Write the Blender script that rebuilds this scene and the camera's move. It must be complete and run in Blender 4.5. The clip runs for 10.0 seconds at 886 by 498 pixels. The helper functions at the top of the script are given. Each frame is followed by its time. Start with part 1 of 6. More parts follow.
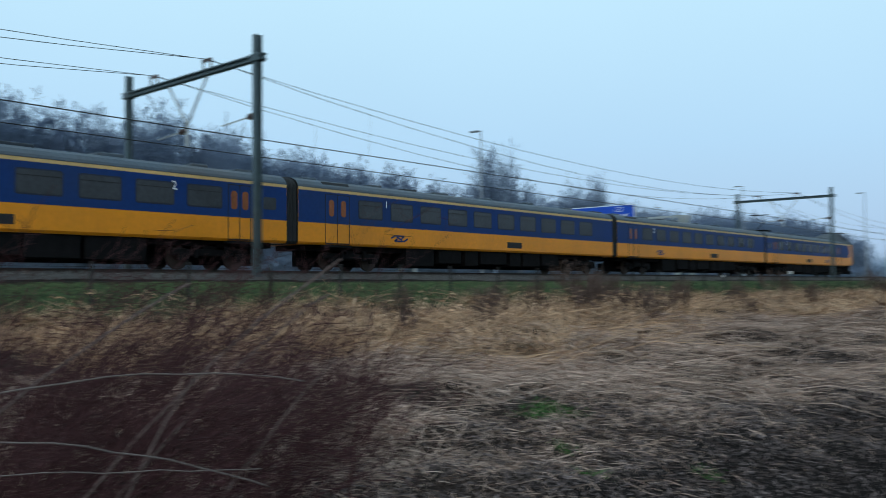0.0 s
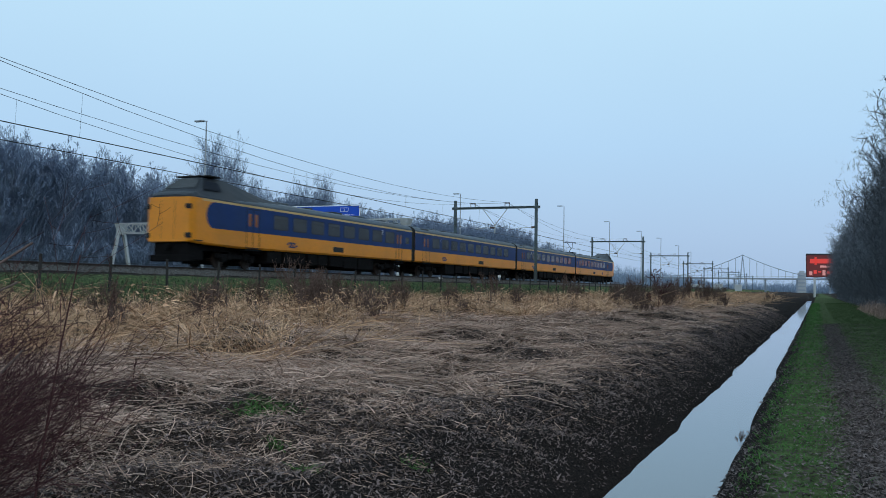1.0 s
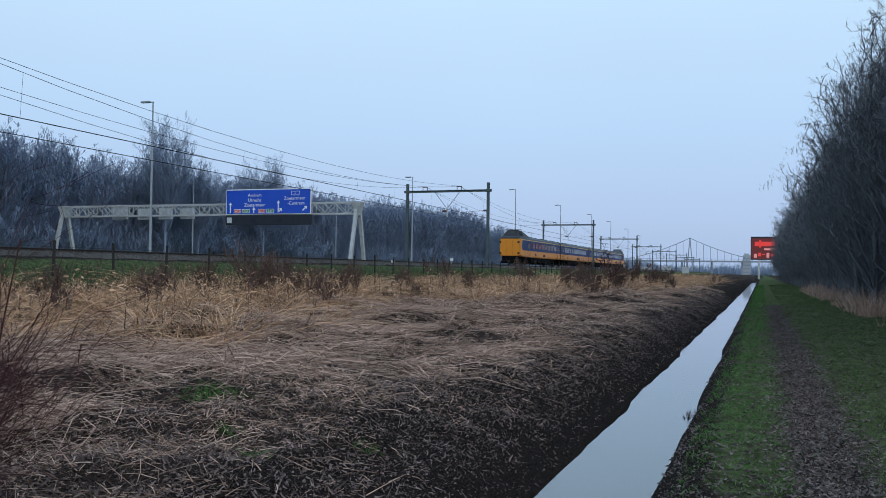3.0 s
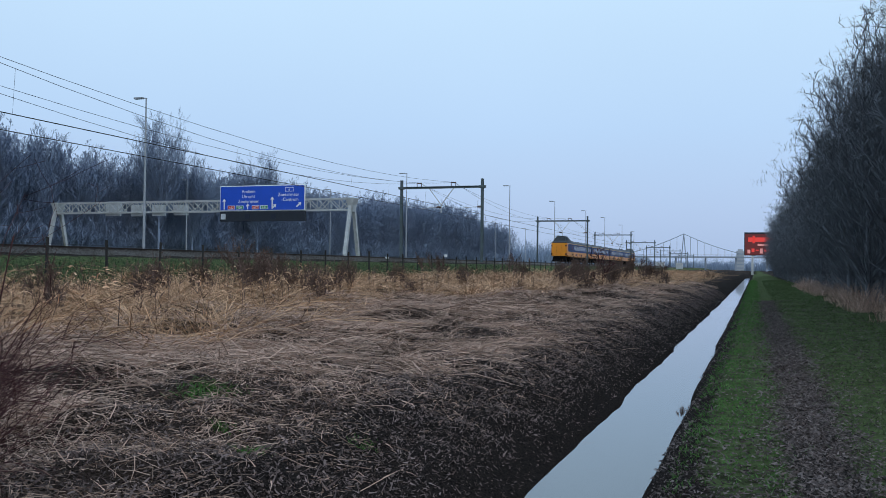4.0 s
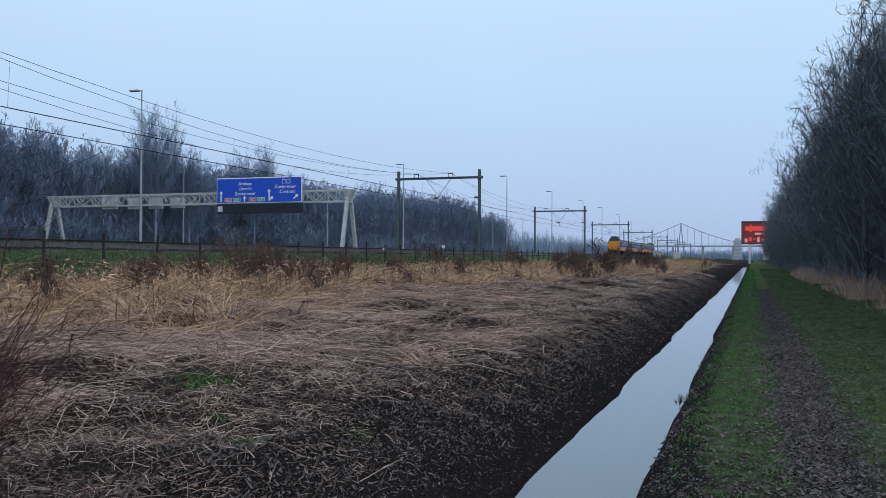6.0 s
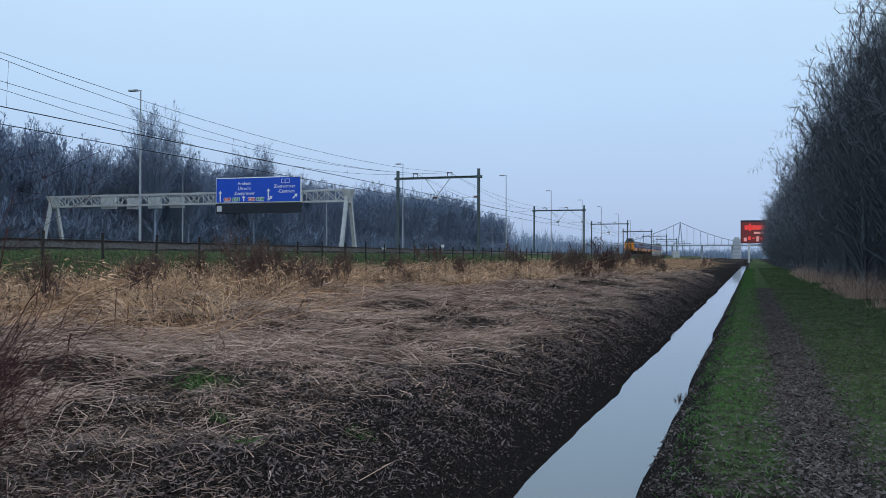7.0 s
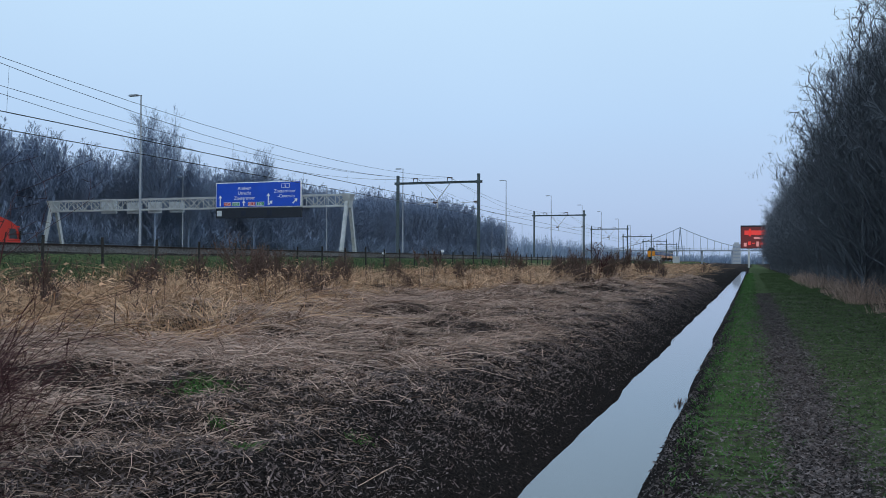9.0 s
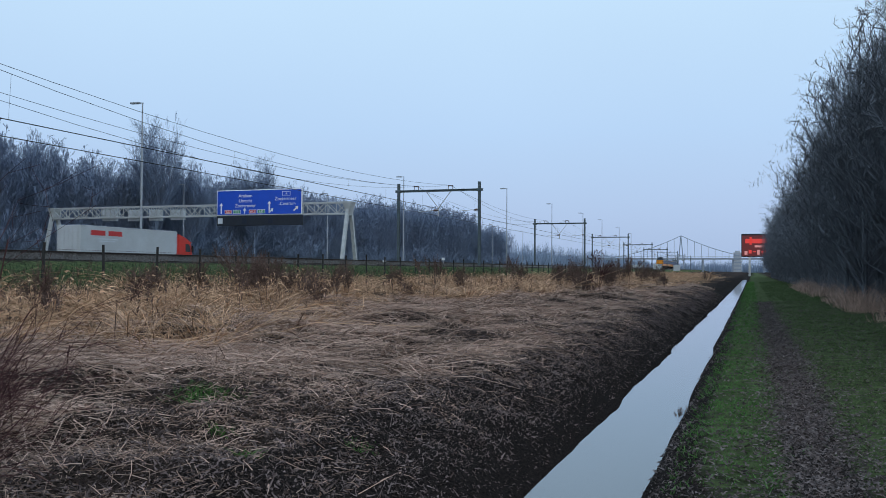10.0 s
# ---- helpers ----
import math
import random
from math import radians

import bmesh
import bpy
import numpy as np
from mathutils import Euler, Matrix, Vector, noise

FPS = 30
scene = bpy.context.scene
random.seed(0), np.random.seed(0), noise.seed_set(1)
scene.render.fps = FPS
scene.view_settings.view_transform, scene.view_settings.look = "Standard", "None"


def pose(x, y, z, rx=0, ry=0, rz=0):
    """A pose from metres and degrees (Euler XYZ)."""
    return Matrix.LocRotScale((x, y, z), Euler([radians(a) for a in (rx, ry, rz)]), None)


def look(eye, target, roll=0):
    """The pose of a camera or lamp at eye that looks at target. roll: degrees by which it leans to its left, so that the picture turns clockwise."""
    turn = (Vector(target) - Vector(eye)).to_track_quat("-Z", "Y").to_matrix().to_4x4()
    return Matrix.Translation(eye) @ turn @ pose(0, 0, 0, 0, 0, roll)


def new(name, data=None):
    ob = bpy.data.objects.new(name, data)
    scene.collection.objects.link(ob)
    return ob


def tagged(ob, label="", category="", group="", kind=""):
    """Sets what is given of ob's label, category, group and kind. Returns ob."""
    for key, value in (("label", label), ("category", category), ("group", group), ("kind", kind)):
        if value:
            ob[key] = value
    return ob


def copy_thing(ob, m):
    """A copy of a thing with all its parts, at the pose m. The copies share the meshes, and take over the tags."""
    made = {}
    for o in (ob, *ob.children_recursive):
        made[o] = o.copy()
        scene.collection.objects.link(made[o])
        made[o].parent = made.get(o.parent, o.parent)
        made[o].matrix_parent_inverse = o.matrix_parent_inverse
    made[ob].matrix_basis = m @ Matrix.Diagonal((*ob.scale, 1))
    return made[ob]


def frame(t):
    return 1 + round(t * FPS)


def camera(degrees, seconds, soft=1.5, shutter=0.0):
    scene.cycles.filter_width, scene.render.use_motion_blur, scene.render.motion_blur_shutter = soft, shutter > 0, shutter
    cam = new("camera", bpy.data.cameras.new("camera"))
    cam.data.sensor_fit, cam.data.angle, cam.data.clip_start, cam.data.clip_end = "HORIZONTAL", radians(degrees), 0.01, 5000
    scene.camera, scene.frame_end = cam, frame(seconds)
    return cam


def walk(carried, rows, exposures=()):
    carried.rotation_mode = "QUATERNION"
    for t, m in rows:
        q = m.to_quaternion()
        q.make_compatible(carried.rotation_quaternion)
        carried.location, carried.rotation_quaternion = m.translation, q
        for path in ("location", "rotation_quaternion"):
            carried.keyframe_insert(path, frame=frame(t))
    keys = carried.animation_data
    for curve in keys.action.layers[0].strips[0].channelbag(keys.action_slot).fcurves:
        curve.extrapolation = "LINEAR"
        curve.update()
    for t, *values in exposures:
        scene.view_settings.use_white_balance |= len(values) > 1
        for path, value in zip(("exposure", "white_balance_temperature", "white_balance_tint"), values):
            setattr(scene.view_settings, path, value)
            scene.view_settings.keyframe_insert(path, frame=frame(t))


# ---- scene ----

# ---- camera: a phone held at eye height beside the ditch, panning after the train ----
cam = camera(55.0, 10.0, 0.8, 0.25)
EYE = 1.62
# seconds, x, y, z offset, yaw to the left, pitch up, lean to the left
ROWS = [
    (0.0, -0.036, -0.045, 0.035, 40.97, 2.49, -0.44),
    (0.1, -0.010, -0.035, 0.030, 37.18, 2.53, -0.39),
    (0.2, -0.010, -0.035, 0.030, 33.81, 2.50, -0.04),
    (0.3, -0.012, -0.037, 0.029, 30.86, 2.55, -0.19),
    (0.4, -0.010, -0.035, 0.030, 28.27, 2.52, 0.12),
    (0.5, -0.006, -0.001, 0.021, 26.57, 2.52, 0.21),
    (0.6, -0.008, -0.033, 0.030, 25.33, 2.49, 0.30),
    (0.8, -0.010, -0.035, 0.030, 23.52, 2.43, 0.68),
    (1.0, 0.007, -0.029, 0.012, 22.62, 2.46, 0.92),
    (1.5, 0.002, -0.007, 0.013, 20.92, 2.24, 0.92),
    (2.0, -0.004, -0.011, 0.014, 20.01, 1.97, 0.87),
    (2.5, -0.006, -0.006, 0.011, 19.65, 1.64, 0.79),
    (4.0, 0.003, -0.015, 0.011, 19.00, 1.14, 0.63),
    (4.5, -0.001, -0.011, 0.008, 18.89, 1.02, 0.54),
    (5.0, 0.003, -0.006, 0.007, 18.82, 0.79, 0.32),
    (5.5, -0.003, -0.005, 0.004, 18.84, 0.62, 0.27),
    (7.0, -0.002, 0.000, -0.001, 18.78, 0.50, 0.15),
    (7.5, -0.002, 0.005, -0.004, 18.75, 0.51, 0.21),
    (8.0, -0.000, 0.000, -0.000, 18.74, 0.55, 0.20),
    (8.5, 0.000, -0.002, -0.003, 18.80, 0.63, 0.21),
    (9.0, 0.001, 0.007, -0.001, 18.78, 0.83, 0.20),
    (9.5, 0.005, -0.004, 0.003, 18.78, 1.05, 0.23),
    (10.0, 0.009, -0.006, 0.001, 18.83, 1.36, 0.29),
]


def eye_pose(x, y, z, yaw, pitch, lean):
    a, b = radians(yaw), radians(pitch)
    e = Vector((x, y, EYE + z))
    return look(e, e + Vector((-math.sin(a) * math.cos(b), math.cos(a) * math.cos(b), math.sin(b))), lean)


walk(cam, [(r[0], eye_pose(*r[1:])) for r in ROWS], [(0.0, 0.03, 6400, -1), (0.4, 0.0, 6400, -1), (1.0, -0.05, 6400, 3), (1.5, -0.05, 6450, 6), (2.5, 0.0, 6500, 9), (4.0, 0.0, 6500, 10), (10.0, -0.03, 6500, 10)])

# ---- world: an overcast winter dusk sky ----
world = bpy.data.worlds.new("overcast_sky")
scene.world = world
world.use_nodes = True
wn, wl = world.node_tree.nodes, world.node_tree.links
wn.clear()
w_out = wn.new("ShaderNodeOutputWorld")
w_bg = wn.new("ShaderNodeBackground")
w_sky = wn.new("ShaderNodeTexSky")
w_sky.sky_type, w_sky.sun_disc = "NISHITA", False
w_sky.sun_elevation, w_sky.sun_rotation = radians(24), radians(150)
w_sky.dust_density = 4.0
w_geo = wn.new("ShaderNodeTexCoord")
w_sep = wn.new("ShaderNodeSeparateXYZ")
w_ramp = wn.new("ShaderNodeValToRGB")
w_noise = wn.new("ShaderNodeTexNoise")
w_noise.inputs["Scale"].default_value, w_noise.inputs["Detail"].default_value = 1.6, 4.0
w_mix = wn.new("ShaderNodeMix")
w_mix.data_type = "RGBA"
w_mix.inputs[0].default_value = 0.93
w_cloud = wn.new("ShaderNodeMapRange")
w_cloud.inputs["To Min"].default_value, w_cloud.inputs["To Max"].default_value = 0.93, 1.07
w_mul = wn.new("ShaderNodeVectorMath")
w_mul.operation = "SCALE"
SKY = [(0.0, (0.40, 0.52, 0.75)), (0.06, (0.44, 0.58, 0.83)), (0.16, (0.48, 0.67, 0.93)), (0.32, (0.565, 0.775, 0.985)), (1.0, (0.575, 0.775, 0.98))]
while len(w_ramp.color_ramp.elements) < len(SKY):
    w_ramp.color_ramp.elements.new(0.5)
for el, (p, c) in zip(w_ramp.color_ramp.elements, SKY):
    el.position, el.color = p, (*c, 1)
wl.new(w_geo.outputs["Generated"], w_sep.inputs[0])
wl.new(w_sep.outputs["Z"], w_ramp.inputs[0])
wl.new(w_geo.outputs["Generated"], w_noise.inputs["Vector"])
wl.new(w_noise.outputs[0], w_cloud.inputs["Value"])
wl.new(w_ramp.outputs[0], w_mul.inputs[0])
wl.new(w_cloud.outputs[0], w_mul.inputs["Scale"])
w_dim = wn.new("ShaderNodeVectorMath")
w_dim.operation = "SCALE"
w_dim.inputs["Scale"].default_value = 0.1
wl.new(w_sky.outputs[0], w_dim.inputs[0])
wl.new(w_dim.outputs[0], w_mix.inputs[6])
wl.new(w_mul.outputs[0], w_mix.inputs[7])
wl.new(w_mix.outputs[2], w_bg.inputs[0])
w_bg.inputs[1].default_value = 1.06
wl.new(w_bg.outputs[0], w_out.inputs[0])
sun = new("sun", bpy.data.lights.new("sun", "SUN"))
sun.data.energy, sun.data.angle, sun.data.color = 0.35, radians(40), (1.0, 0.96, 0.9)
sun.matrix_world = look((0, 0, 0), (-0.45, 0.78, -0.45))


# ---- materials ----
def mat(name, color, rough=0.8, metal=0.0, var=0.25, scale=6.0, bump=0.0, fine=8.0, island=0.0, objvar=0.0, spec=0.5, dirt=None, dirt_amount=0.0):
    """A procedural surface: base colour varied at two scales, with relief and wear."""
    m = bpy.data.materials.new(name)
    m.use_nodes = True
    n, l = m.node_tree.nodes, m.node_tree.links
    b = n["Principled BSDF"]
    b.inputs["Roughness"].default_value, b.inputs["Metallic"].default_value = rough, metal
    b.inputs["Specular IOR Level"].default_value = spec
    tc = n.new("ShaderNodeTexCoord")
    big, small = n.new("ShaderNodeTexNoise"), n.new("ShaderNodeTexNoise")
    big.inputs["Scale"].default_value, small.inputs["Scale"].default_value = scale, scale * fine
    big.inputs["Detail"].default_value, small.inputs["Detail"].default_value = 5, 4
    for t in (big, small):
        l.new(tc.outputs["Object"], t.inputs["Vector"])
    add = n.new("ShaderNodeMath")
    add.operation = "ADD"
    l.new(big.outputs[0], add.inputs[0])
    l.new(small.outputs[0], add.inputs[1])
    last = add.outputs[0]
    if island:
        g = n.new("ShaderNodeNewGeometry")
        mul = n.new("ShaderNodeMath")
        mul.operation = "MULTIPLY_ADD"
        l.new(g.outputs["Random Per Island"], mul.inputs[0])
        mul.inputs[1].default_value = island
        l.new(last, mul.inputs[2])
        last = mul.outputs[0]
    if objvar:
        g = n.new("ShaderNodeObjectInfo")
        mul = n.new("ShaderNodeMath")
        mul.operation = "MULTIPLY_ADD"
        l.new(g.outputs["Random"], mul.inputs[0])
        mul.inputs[1].default_value = objvar
        l.new(last, mul.inputs[2])
        last = mul.outputs[0]
    rng = n.new("ShaderNodeMapRange")
    rng.inputs["From Min"].default_value, rng.inputs["From Max"].default_value = 0.6, 1.4 + island + objvar
    rng.inputs["To Min"].default_value, rng.inputs["To Max"].default_value = 1 - var, 1 + var
    l.new(last, rng.inputs["Value"])
    sc = n.new("ShaderNodeVectorMath")
    sc.operation = "SCALE"
    sc.inputs[0].default_value = color
    l.new(rng.outputs[0], sc.inputs["Scale"])
    col = sc.outputs[0]
    if dirt:
        dn = n.new("ShaderNodeTexNoise")
        dn.inputs["Scale"].default_value, dn.inputs["Detail"].default_value = scale * 0.4, 8
        l.new(tc.outputs["Object"], dn.inputs["Vector"])
        dr = n.new("ShaderNodeMapRange")
        dr.inputs["From Min"].default_value, dr.inputs["From Max"].default_value = 0.4, 0.75
        dr.inputs["To Max"].default_value = dirt_amount
        l.new(dn.outputs[0], dr.inputs["Value"])
        mx = n.new("ShaderNodeMix")
        mx.data_type = "RGBA"
        l.new(dr.outputs[0], mx.inputs[0])
        l.new(col, mx.inputs[6])
        mx.inputs[7].default_value = (*dirt, 1)
        col = mx.outputs[2]
    l.new(col, b.inputs["Base Color"])
    if bump:
        bp = n.new("ShaderNodeBump")
        bp.inputs["Strength"].default_value = bump
        bp.inputs["Distance"].default_value = 0.05
        l.new(small.outputs[0], bp.inputs["Height"])
        l.new(bp.outputs[0], b.inputs["Normal"])
    return m


def glow(name, color, strength):
    m = bpy.data.materials.new(name)
    m.use_nodes = True
    b = m.node_tree.nodes["Principled BSDF"]
    b.inputs["Base Color"].default_value = (0.02, 0.02, 0.02, 1)
    b.inputs["Emission Color"].default_value = (*color, 1)
    b.inputs["Emission Strength"].default_value = strength
    return m


def ground_material():
    """Soil, trodden mud, meadow grass and flattened reed, blended by the painted kinds of soil."""
    m = bpy.data.materials.new("field_ground")
    m.use_nodes = True
    n, l = m.node_tree.nodes, m.node_tree.links
    b = n["Principled BSDF"]
    b.inputs["Roughness"].default_value = 0.95
    b.inputs["Specular IOR Level"].default_value = 0.03
    tc = n.new("ShaderNodeTexCoord")
    att = n.new("ShaderNodeVertexColor")
    att.layer_name = "soil"
    sep = n.new("ShaderNodeSeparateColor")
    l.new(att.outputs[0], sep.inputs[0])
    noises = []
    for s in (0.7, 5.0, 38.0):
        t = n.new("ShaderNodeTexNoise")
        t.inputs["Scale"].default_value, t.inputs["Detail"].default_value = s, 6
        l.new(tc.outputs["Object"], t.inputs["Vector"])
        noises.append(t)

    def ramp(src, lo, hi):
        r = n.new("ShaderNodeValToRGB")
        r.color_ramp.elements[0].position, r.color_ramp.elements[1].position = 0.32, 0.68
        r.color_ramp.elements[0].color, r.color_ramp.elements[1].color = (*lo, 1), (*hi, 1)
        l.new(src, r.inputs[0])
        return r.outputs[0]

    # The near-black ends of soil and reed paint in shadowed gaps between stalks.
    soil = ramp(noises[2].outputs[0], (0.004, 0.0032, 0.003), (0.043, 0.033, 0.030))
    reed = ramp(noises[2].outputs[0], (0.005, 0.0038, 0.0032), (0.075, 0.052, 0.043))
    grass = ramp(noises[1].outputs[0], (0.045, 0.058, 0.026), (0.105, 0.140, 0.058))
    mud = ramp(noises[2].outputs[0], (0.014, 0.012, 0.012), (0.065, 0.056, 0.052))
    col = soil
    for chan, src in (("Red", reed), ("Green", grass), ("Blue", mud)):
        add = n.new("ShaderNodeMath")
        add.operation = "MULTIPLY_ADD"
        l.new(noises[1].outputs[0], add.inputs[0])
        add.inputs[1].default_value = 0.9
        l.new(sep.outputs[chan], add.inputs[2])
        r = n.new("ShaderNodeMapRange")
        r.inputs["From Min"].default_value, r.inputs["From Max"].default_value = 0.75, 1.15
        l.new(add.outputs[0], r.inputs["Value"])
        mx = n.new("ShaderNodeMix")
        mx.data_type = "RGBA"
        l.new(r.outputs[0], mx.inputs[0])
        l.new(col, mx.inputs[6])
        l.new(src, mx.inputs[7])
        col = mx.outputs[2]
    l.new(col, b.inputs["Base Color"])
    bp = n.new("ShaderNodeBump")
    bp.inputs["Strength"].default_value, bp.inputs["Distance"].default_value = 0.8, 0.06
    l.new(noises[2].outputs[0], bp.inputs["Height"])
    l.new(bp.outputs[0], b.inputs["Normal"])
    return m


M_GROUND = ground_material()
M_REED = mat("dry_reed", (0.54, 0.338, 0.212), 0.85, var=0.9, scale=0.9, island=1.0, spec=0.06)
M_LITTER = mat("flattened_reed", (0.455, 0.314, 0.250), 0.9, var=0.95, scale=0.9, island=1.2, spec=0.05)
M_LEAF = mat("dead_leaf", (0.180, 0.137, 0.130), 0.9, var=0.9, scale=0.8, island=1.6, spec=0.05)
M_GRASS = mat("meadow_grass", (0.083, 0.184, 0.050), 0.8, var=0.6, scale=0.5, island=1.0, spec=0.08)
M_BANKGRASS = mat("embankment_grass", (0.058, 0.088, 0.046), 0.85, var=0.5, scale=0.4, island=1.0, spec=0.08)
M_WEED = mat("dead_weed", (0.150, 0.100, 0.084), 0.95, var=0.6, scale=1.5, island=1.0, spec=0.05)
M_TWIG = mat("red_brown_twig", (0.078, 0.034, 0.034), 0.85, var=0.6, scale=3, island=1.0, spec=0.08)
# Bark colour lightened and blued to carry the haze within the wood.
M_BARK = mat("haze_lightened_bark", (0.152, 0.162, 0.182), 0.95, var=0.3, scale=0.4, island=0.25, bump=0.3, spec=0.05)
# Distance haze is painted into these two twig colours as a pale blue tint.
M_FARBARK = mat("haze_tinted_wood_twigs", (0.245, 0.298, 0.400), 0.95, var=0.14, scale=0.05, island=0.12, spec=0.03)
M_HAZYBARK = mat("haze_tinted_distant_twigs", (0.27, 0.335, 0.44), 0.95, var=0.2, scale=0.05, island=0.3, spec=0.03)
M_STEM = mat("brown_shrub_stem", (0.135, 0.092, 0.082), 0.8, var=0.5, scale=5, spec=0.1)
M_CANE = mat("pale_bramble_cane", (0.17, 0.125, 0.11), 0.7, var=0.3, scale=4)
M_MUDLEAF = mat("trodden_leaf", (0.140, 0.114, 0.110), 0.85, var=0.95, scale=0.8, island=1.6, spec=0.06)
M_DULLGRASS = mat("dull_verge_grass", (0.095, 0.135, 0.060), 0.9, var=0.65, scale=0.5, island=1.2, spec=0.06)
M_STRIPE = mat("cream_waist_stripe", (0.72, 0.46, 0.17), 0.4, var=0.1, scale=0.7, dirt=(0.35, 0.24, 0.12), dirt_amount=0.4)
M_BALLAST = mat("rail_ballast", (0.082, 0.072, 0.066), 0.95, var=0.7, scale=6, bump=1.0, fine=4, island=0.5)
M_RAIL = mat("rusty_rail", (0.040, 0.028, 0.023), 0.7, 0.3, var=0.4, scale=2)
M_CONCRETE = mat("sleeper_concrete", (0.30, 0.29, 0.27), 0.9, var=0.25, scale=4, bump=0.3)
M_STEEL = mat("green_grey_portal_steel", (0.075, 0.104, 0.114), 0.55, 0.2, var=0.3, scale=1.5, bump=0.1, dirt=(0.10, 0.08, 0.065), dirt_amount=0.2)
M_WIRE = mat("dark_copper_wire", (0.03, 0.03, 0.03), 0.6, 0.3, var=0.2)
M_INSUL = mat("brown_insulator", (0.10, 0.06, 0.05), 0.3, var=0.2, scale=8)
M_GALV = mat("galvanised_steel", (0.52, 0.53, 0.53), 0.5, 0.25, var=0.2, scale=1.5, dirt=(0.25, 0.24, 0.22), dirt_amount=0.4)
M_LAMP = mat("lamp_mast_metal", (0.34, 0.36, 0.39), 0.5, 0.2, var=0.15, scale=1.0)
M_SIGNBLUE = mat("sign_blue", (0.006, 0.075, 0.56), 0.4, var=0.08, scale=1.0)
M_WHITE = mat("sign_white", (0.82, 0.82, 0.82), 0.5, var=0.05)
M_SIGNRED = mat("sign_red", (0.55, 0.03, 0.03), 0.5, var=0.05)
M_SIGNGREEN = mat("sign_green", (0.02, 0.27, 0.12), 0.5, var=0.05)
M_BLACKPANEL = mat("matrix_panel_black", (0.010, 0.014, 0.024), 0.6, var=0.3, scale=2)
M_PANELGREY = mat("grey_panel_back", (0.58, 0.61, 0.64), 0.55, 0.1, var=0.15, scale=1.5, dirt=(0.3, 0.3, 0.3), dirt_amount=0.4)
M_POST = mat("weathered_fence_post", (0.028, 0.025, 0.024), 0.9, var=0.4, scale=6, bump=0.4)
M_YELLOW = mat("train_yellow", (0.80, 0.275, 0.006), 0.35, var=0.10, scale=0.7, dirt=(0.40, 0.16, 0.02), dirt_amount=0.35)
M_TBLUE = mat("train_blue", (0.004, 0.031, 0.150), 0.5, spec=0.22, var=0.15, scale=0.7, dirt=(0.025, 0.04, 0.08), dirt_amount=0.5)
M_ROOF = mat("train_roof_grey", (0.066, 0.086, 0.110), 0.65, 0.0, var=0.25, scale=1.0, dirt=(0.09, 0.07, 0.055), dirt_amount=0.5)
M_CABROOF = mat("cab_roof_dark_grey", (0.014, 0.020, 0.030), 0.65, var=0.25, scale=1.0, dirt=(0.07, 0.06, 0.055), dirt_amount=0.4)
M_UNDER = mat("flat_black_metal", (0.008, 0.0075, 0.008), 0.95, spec=0.1, var=0.5, scale=3, bump=0.3)
M_BELLOW = mat("gangway_rubber", (0.008, 0.008, 0.009), 0.8, var=0.3, scale=5)
M_GLASS = mat("tinted_train_glass", (0.055, 0.058, 0.064), 0.14, var=0.2, scale=1.0)
M_DOORGLASS = mat("orange_door_glass", (0.26, 0.085, 0.03), 0.25, var=0.25, scale=2.0)
M_FRAME = mat("window_rubber", (0.008, 0.014, 0.032), 0.7, var=0.2)
M_GAP = mat("dark_joint", (0.012, 0.012, 0.014), 0.8, var=0.2)
M_TRAILER = mat("white_trailer", (0.50, 0.52, 0.53), 0.45, var=0.10, scale=0.8, dirt=(0.36, 0.36, 0.35), dirt_amount=0.5)
M_TRED = mat("truck_red", (0.62, 0.035, 0.018), 0.3, var=0.1, scale=1.0)
M_TYRE = mat("tyre_rubber", (0.015, 0.015, 0.015), 0.85, var=0.3, scale=6)
M_ASPHALT = mat("motorway_asphalt", (0.055, 0.055, 0.057), 0.9, var=0.3, scale=0.5, bump=0.2, fine=40)
M_BRIDGE = mat("bridge_steel", (0.30, 0.34, 0.40), 0.6, 0.1, var=0.15, scale=0.2)
M_BUILD = mat("pale_concrete", (0.40, 0.42, 0.45), 0.8, var=0.15, scale=0.2)
M_LEDRED = glow("led_red", (1.0, 0.06, 0.05), 0.62)
M_LEDPINK = glow("led_pink", (1.0, 0.45, 0.45), 0.55)
M_LEDDARK = glow("led_dark_red", (0.35, 0.02, 0.02), 0.25)


def water_material():
    m = bpy.data.materials.new("still_ditch_water")
    m.use_nodes = True
    n, l = m.node_tree.nodes, m.node_tree.links
    b = n["Principled BSDF"]
    b.inputs["Base Color"].default_value = (0.10, 0.11, 0.11, 1)
    b.inputs["Roughness"].default_value = 0.04
    b.inputs["IOR"].default_value = 1.95
    t, bp, tc = n.new("ShaderNodeTexNoise"), n.new("ShaderNodeBump"), n.new("ShaderNodeTexCoord")
    t.inputs["Scale"].default_value = 2.5
    bp.inputs["Strength"].default_value, bp.inputs["Distance"].default_value = 0.03, 0.02
    l.new(tc.outputs["Object"], t.inputs["Vector"])
    l.new(t.outputs[0], bp.inputs["Height"])
    l.new(bp.outputs[0], b.inputs["Normal"])
    return m


M_WATER = water_material()


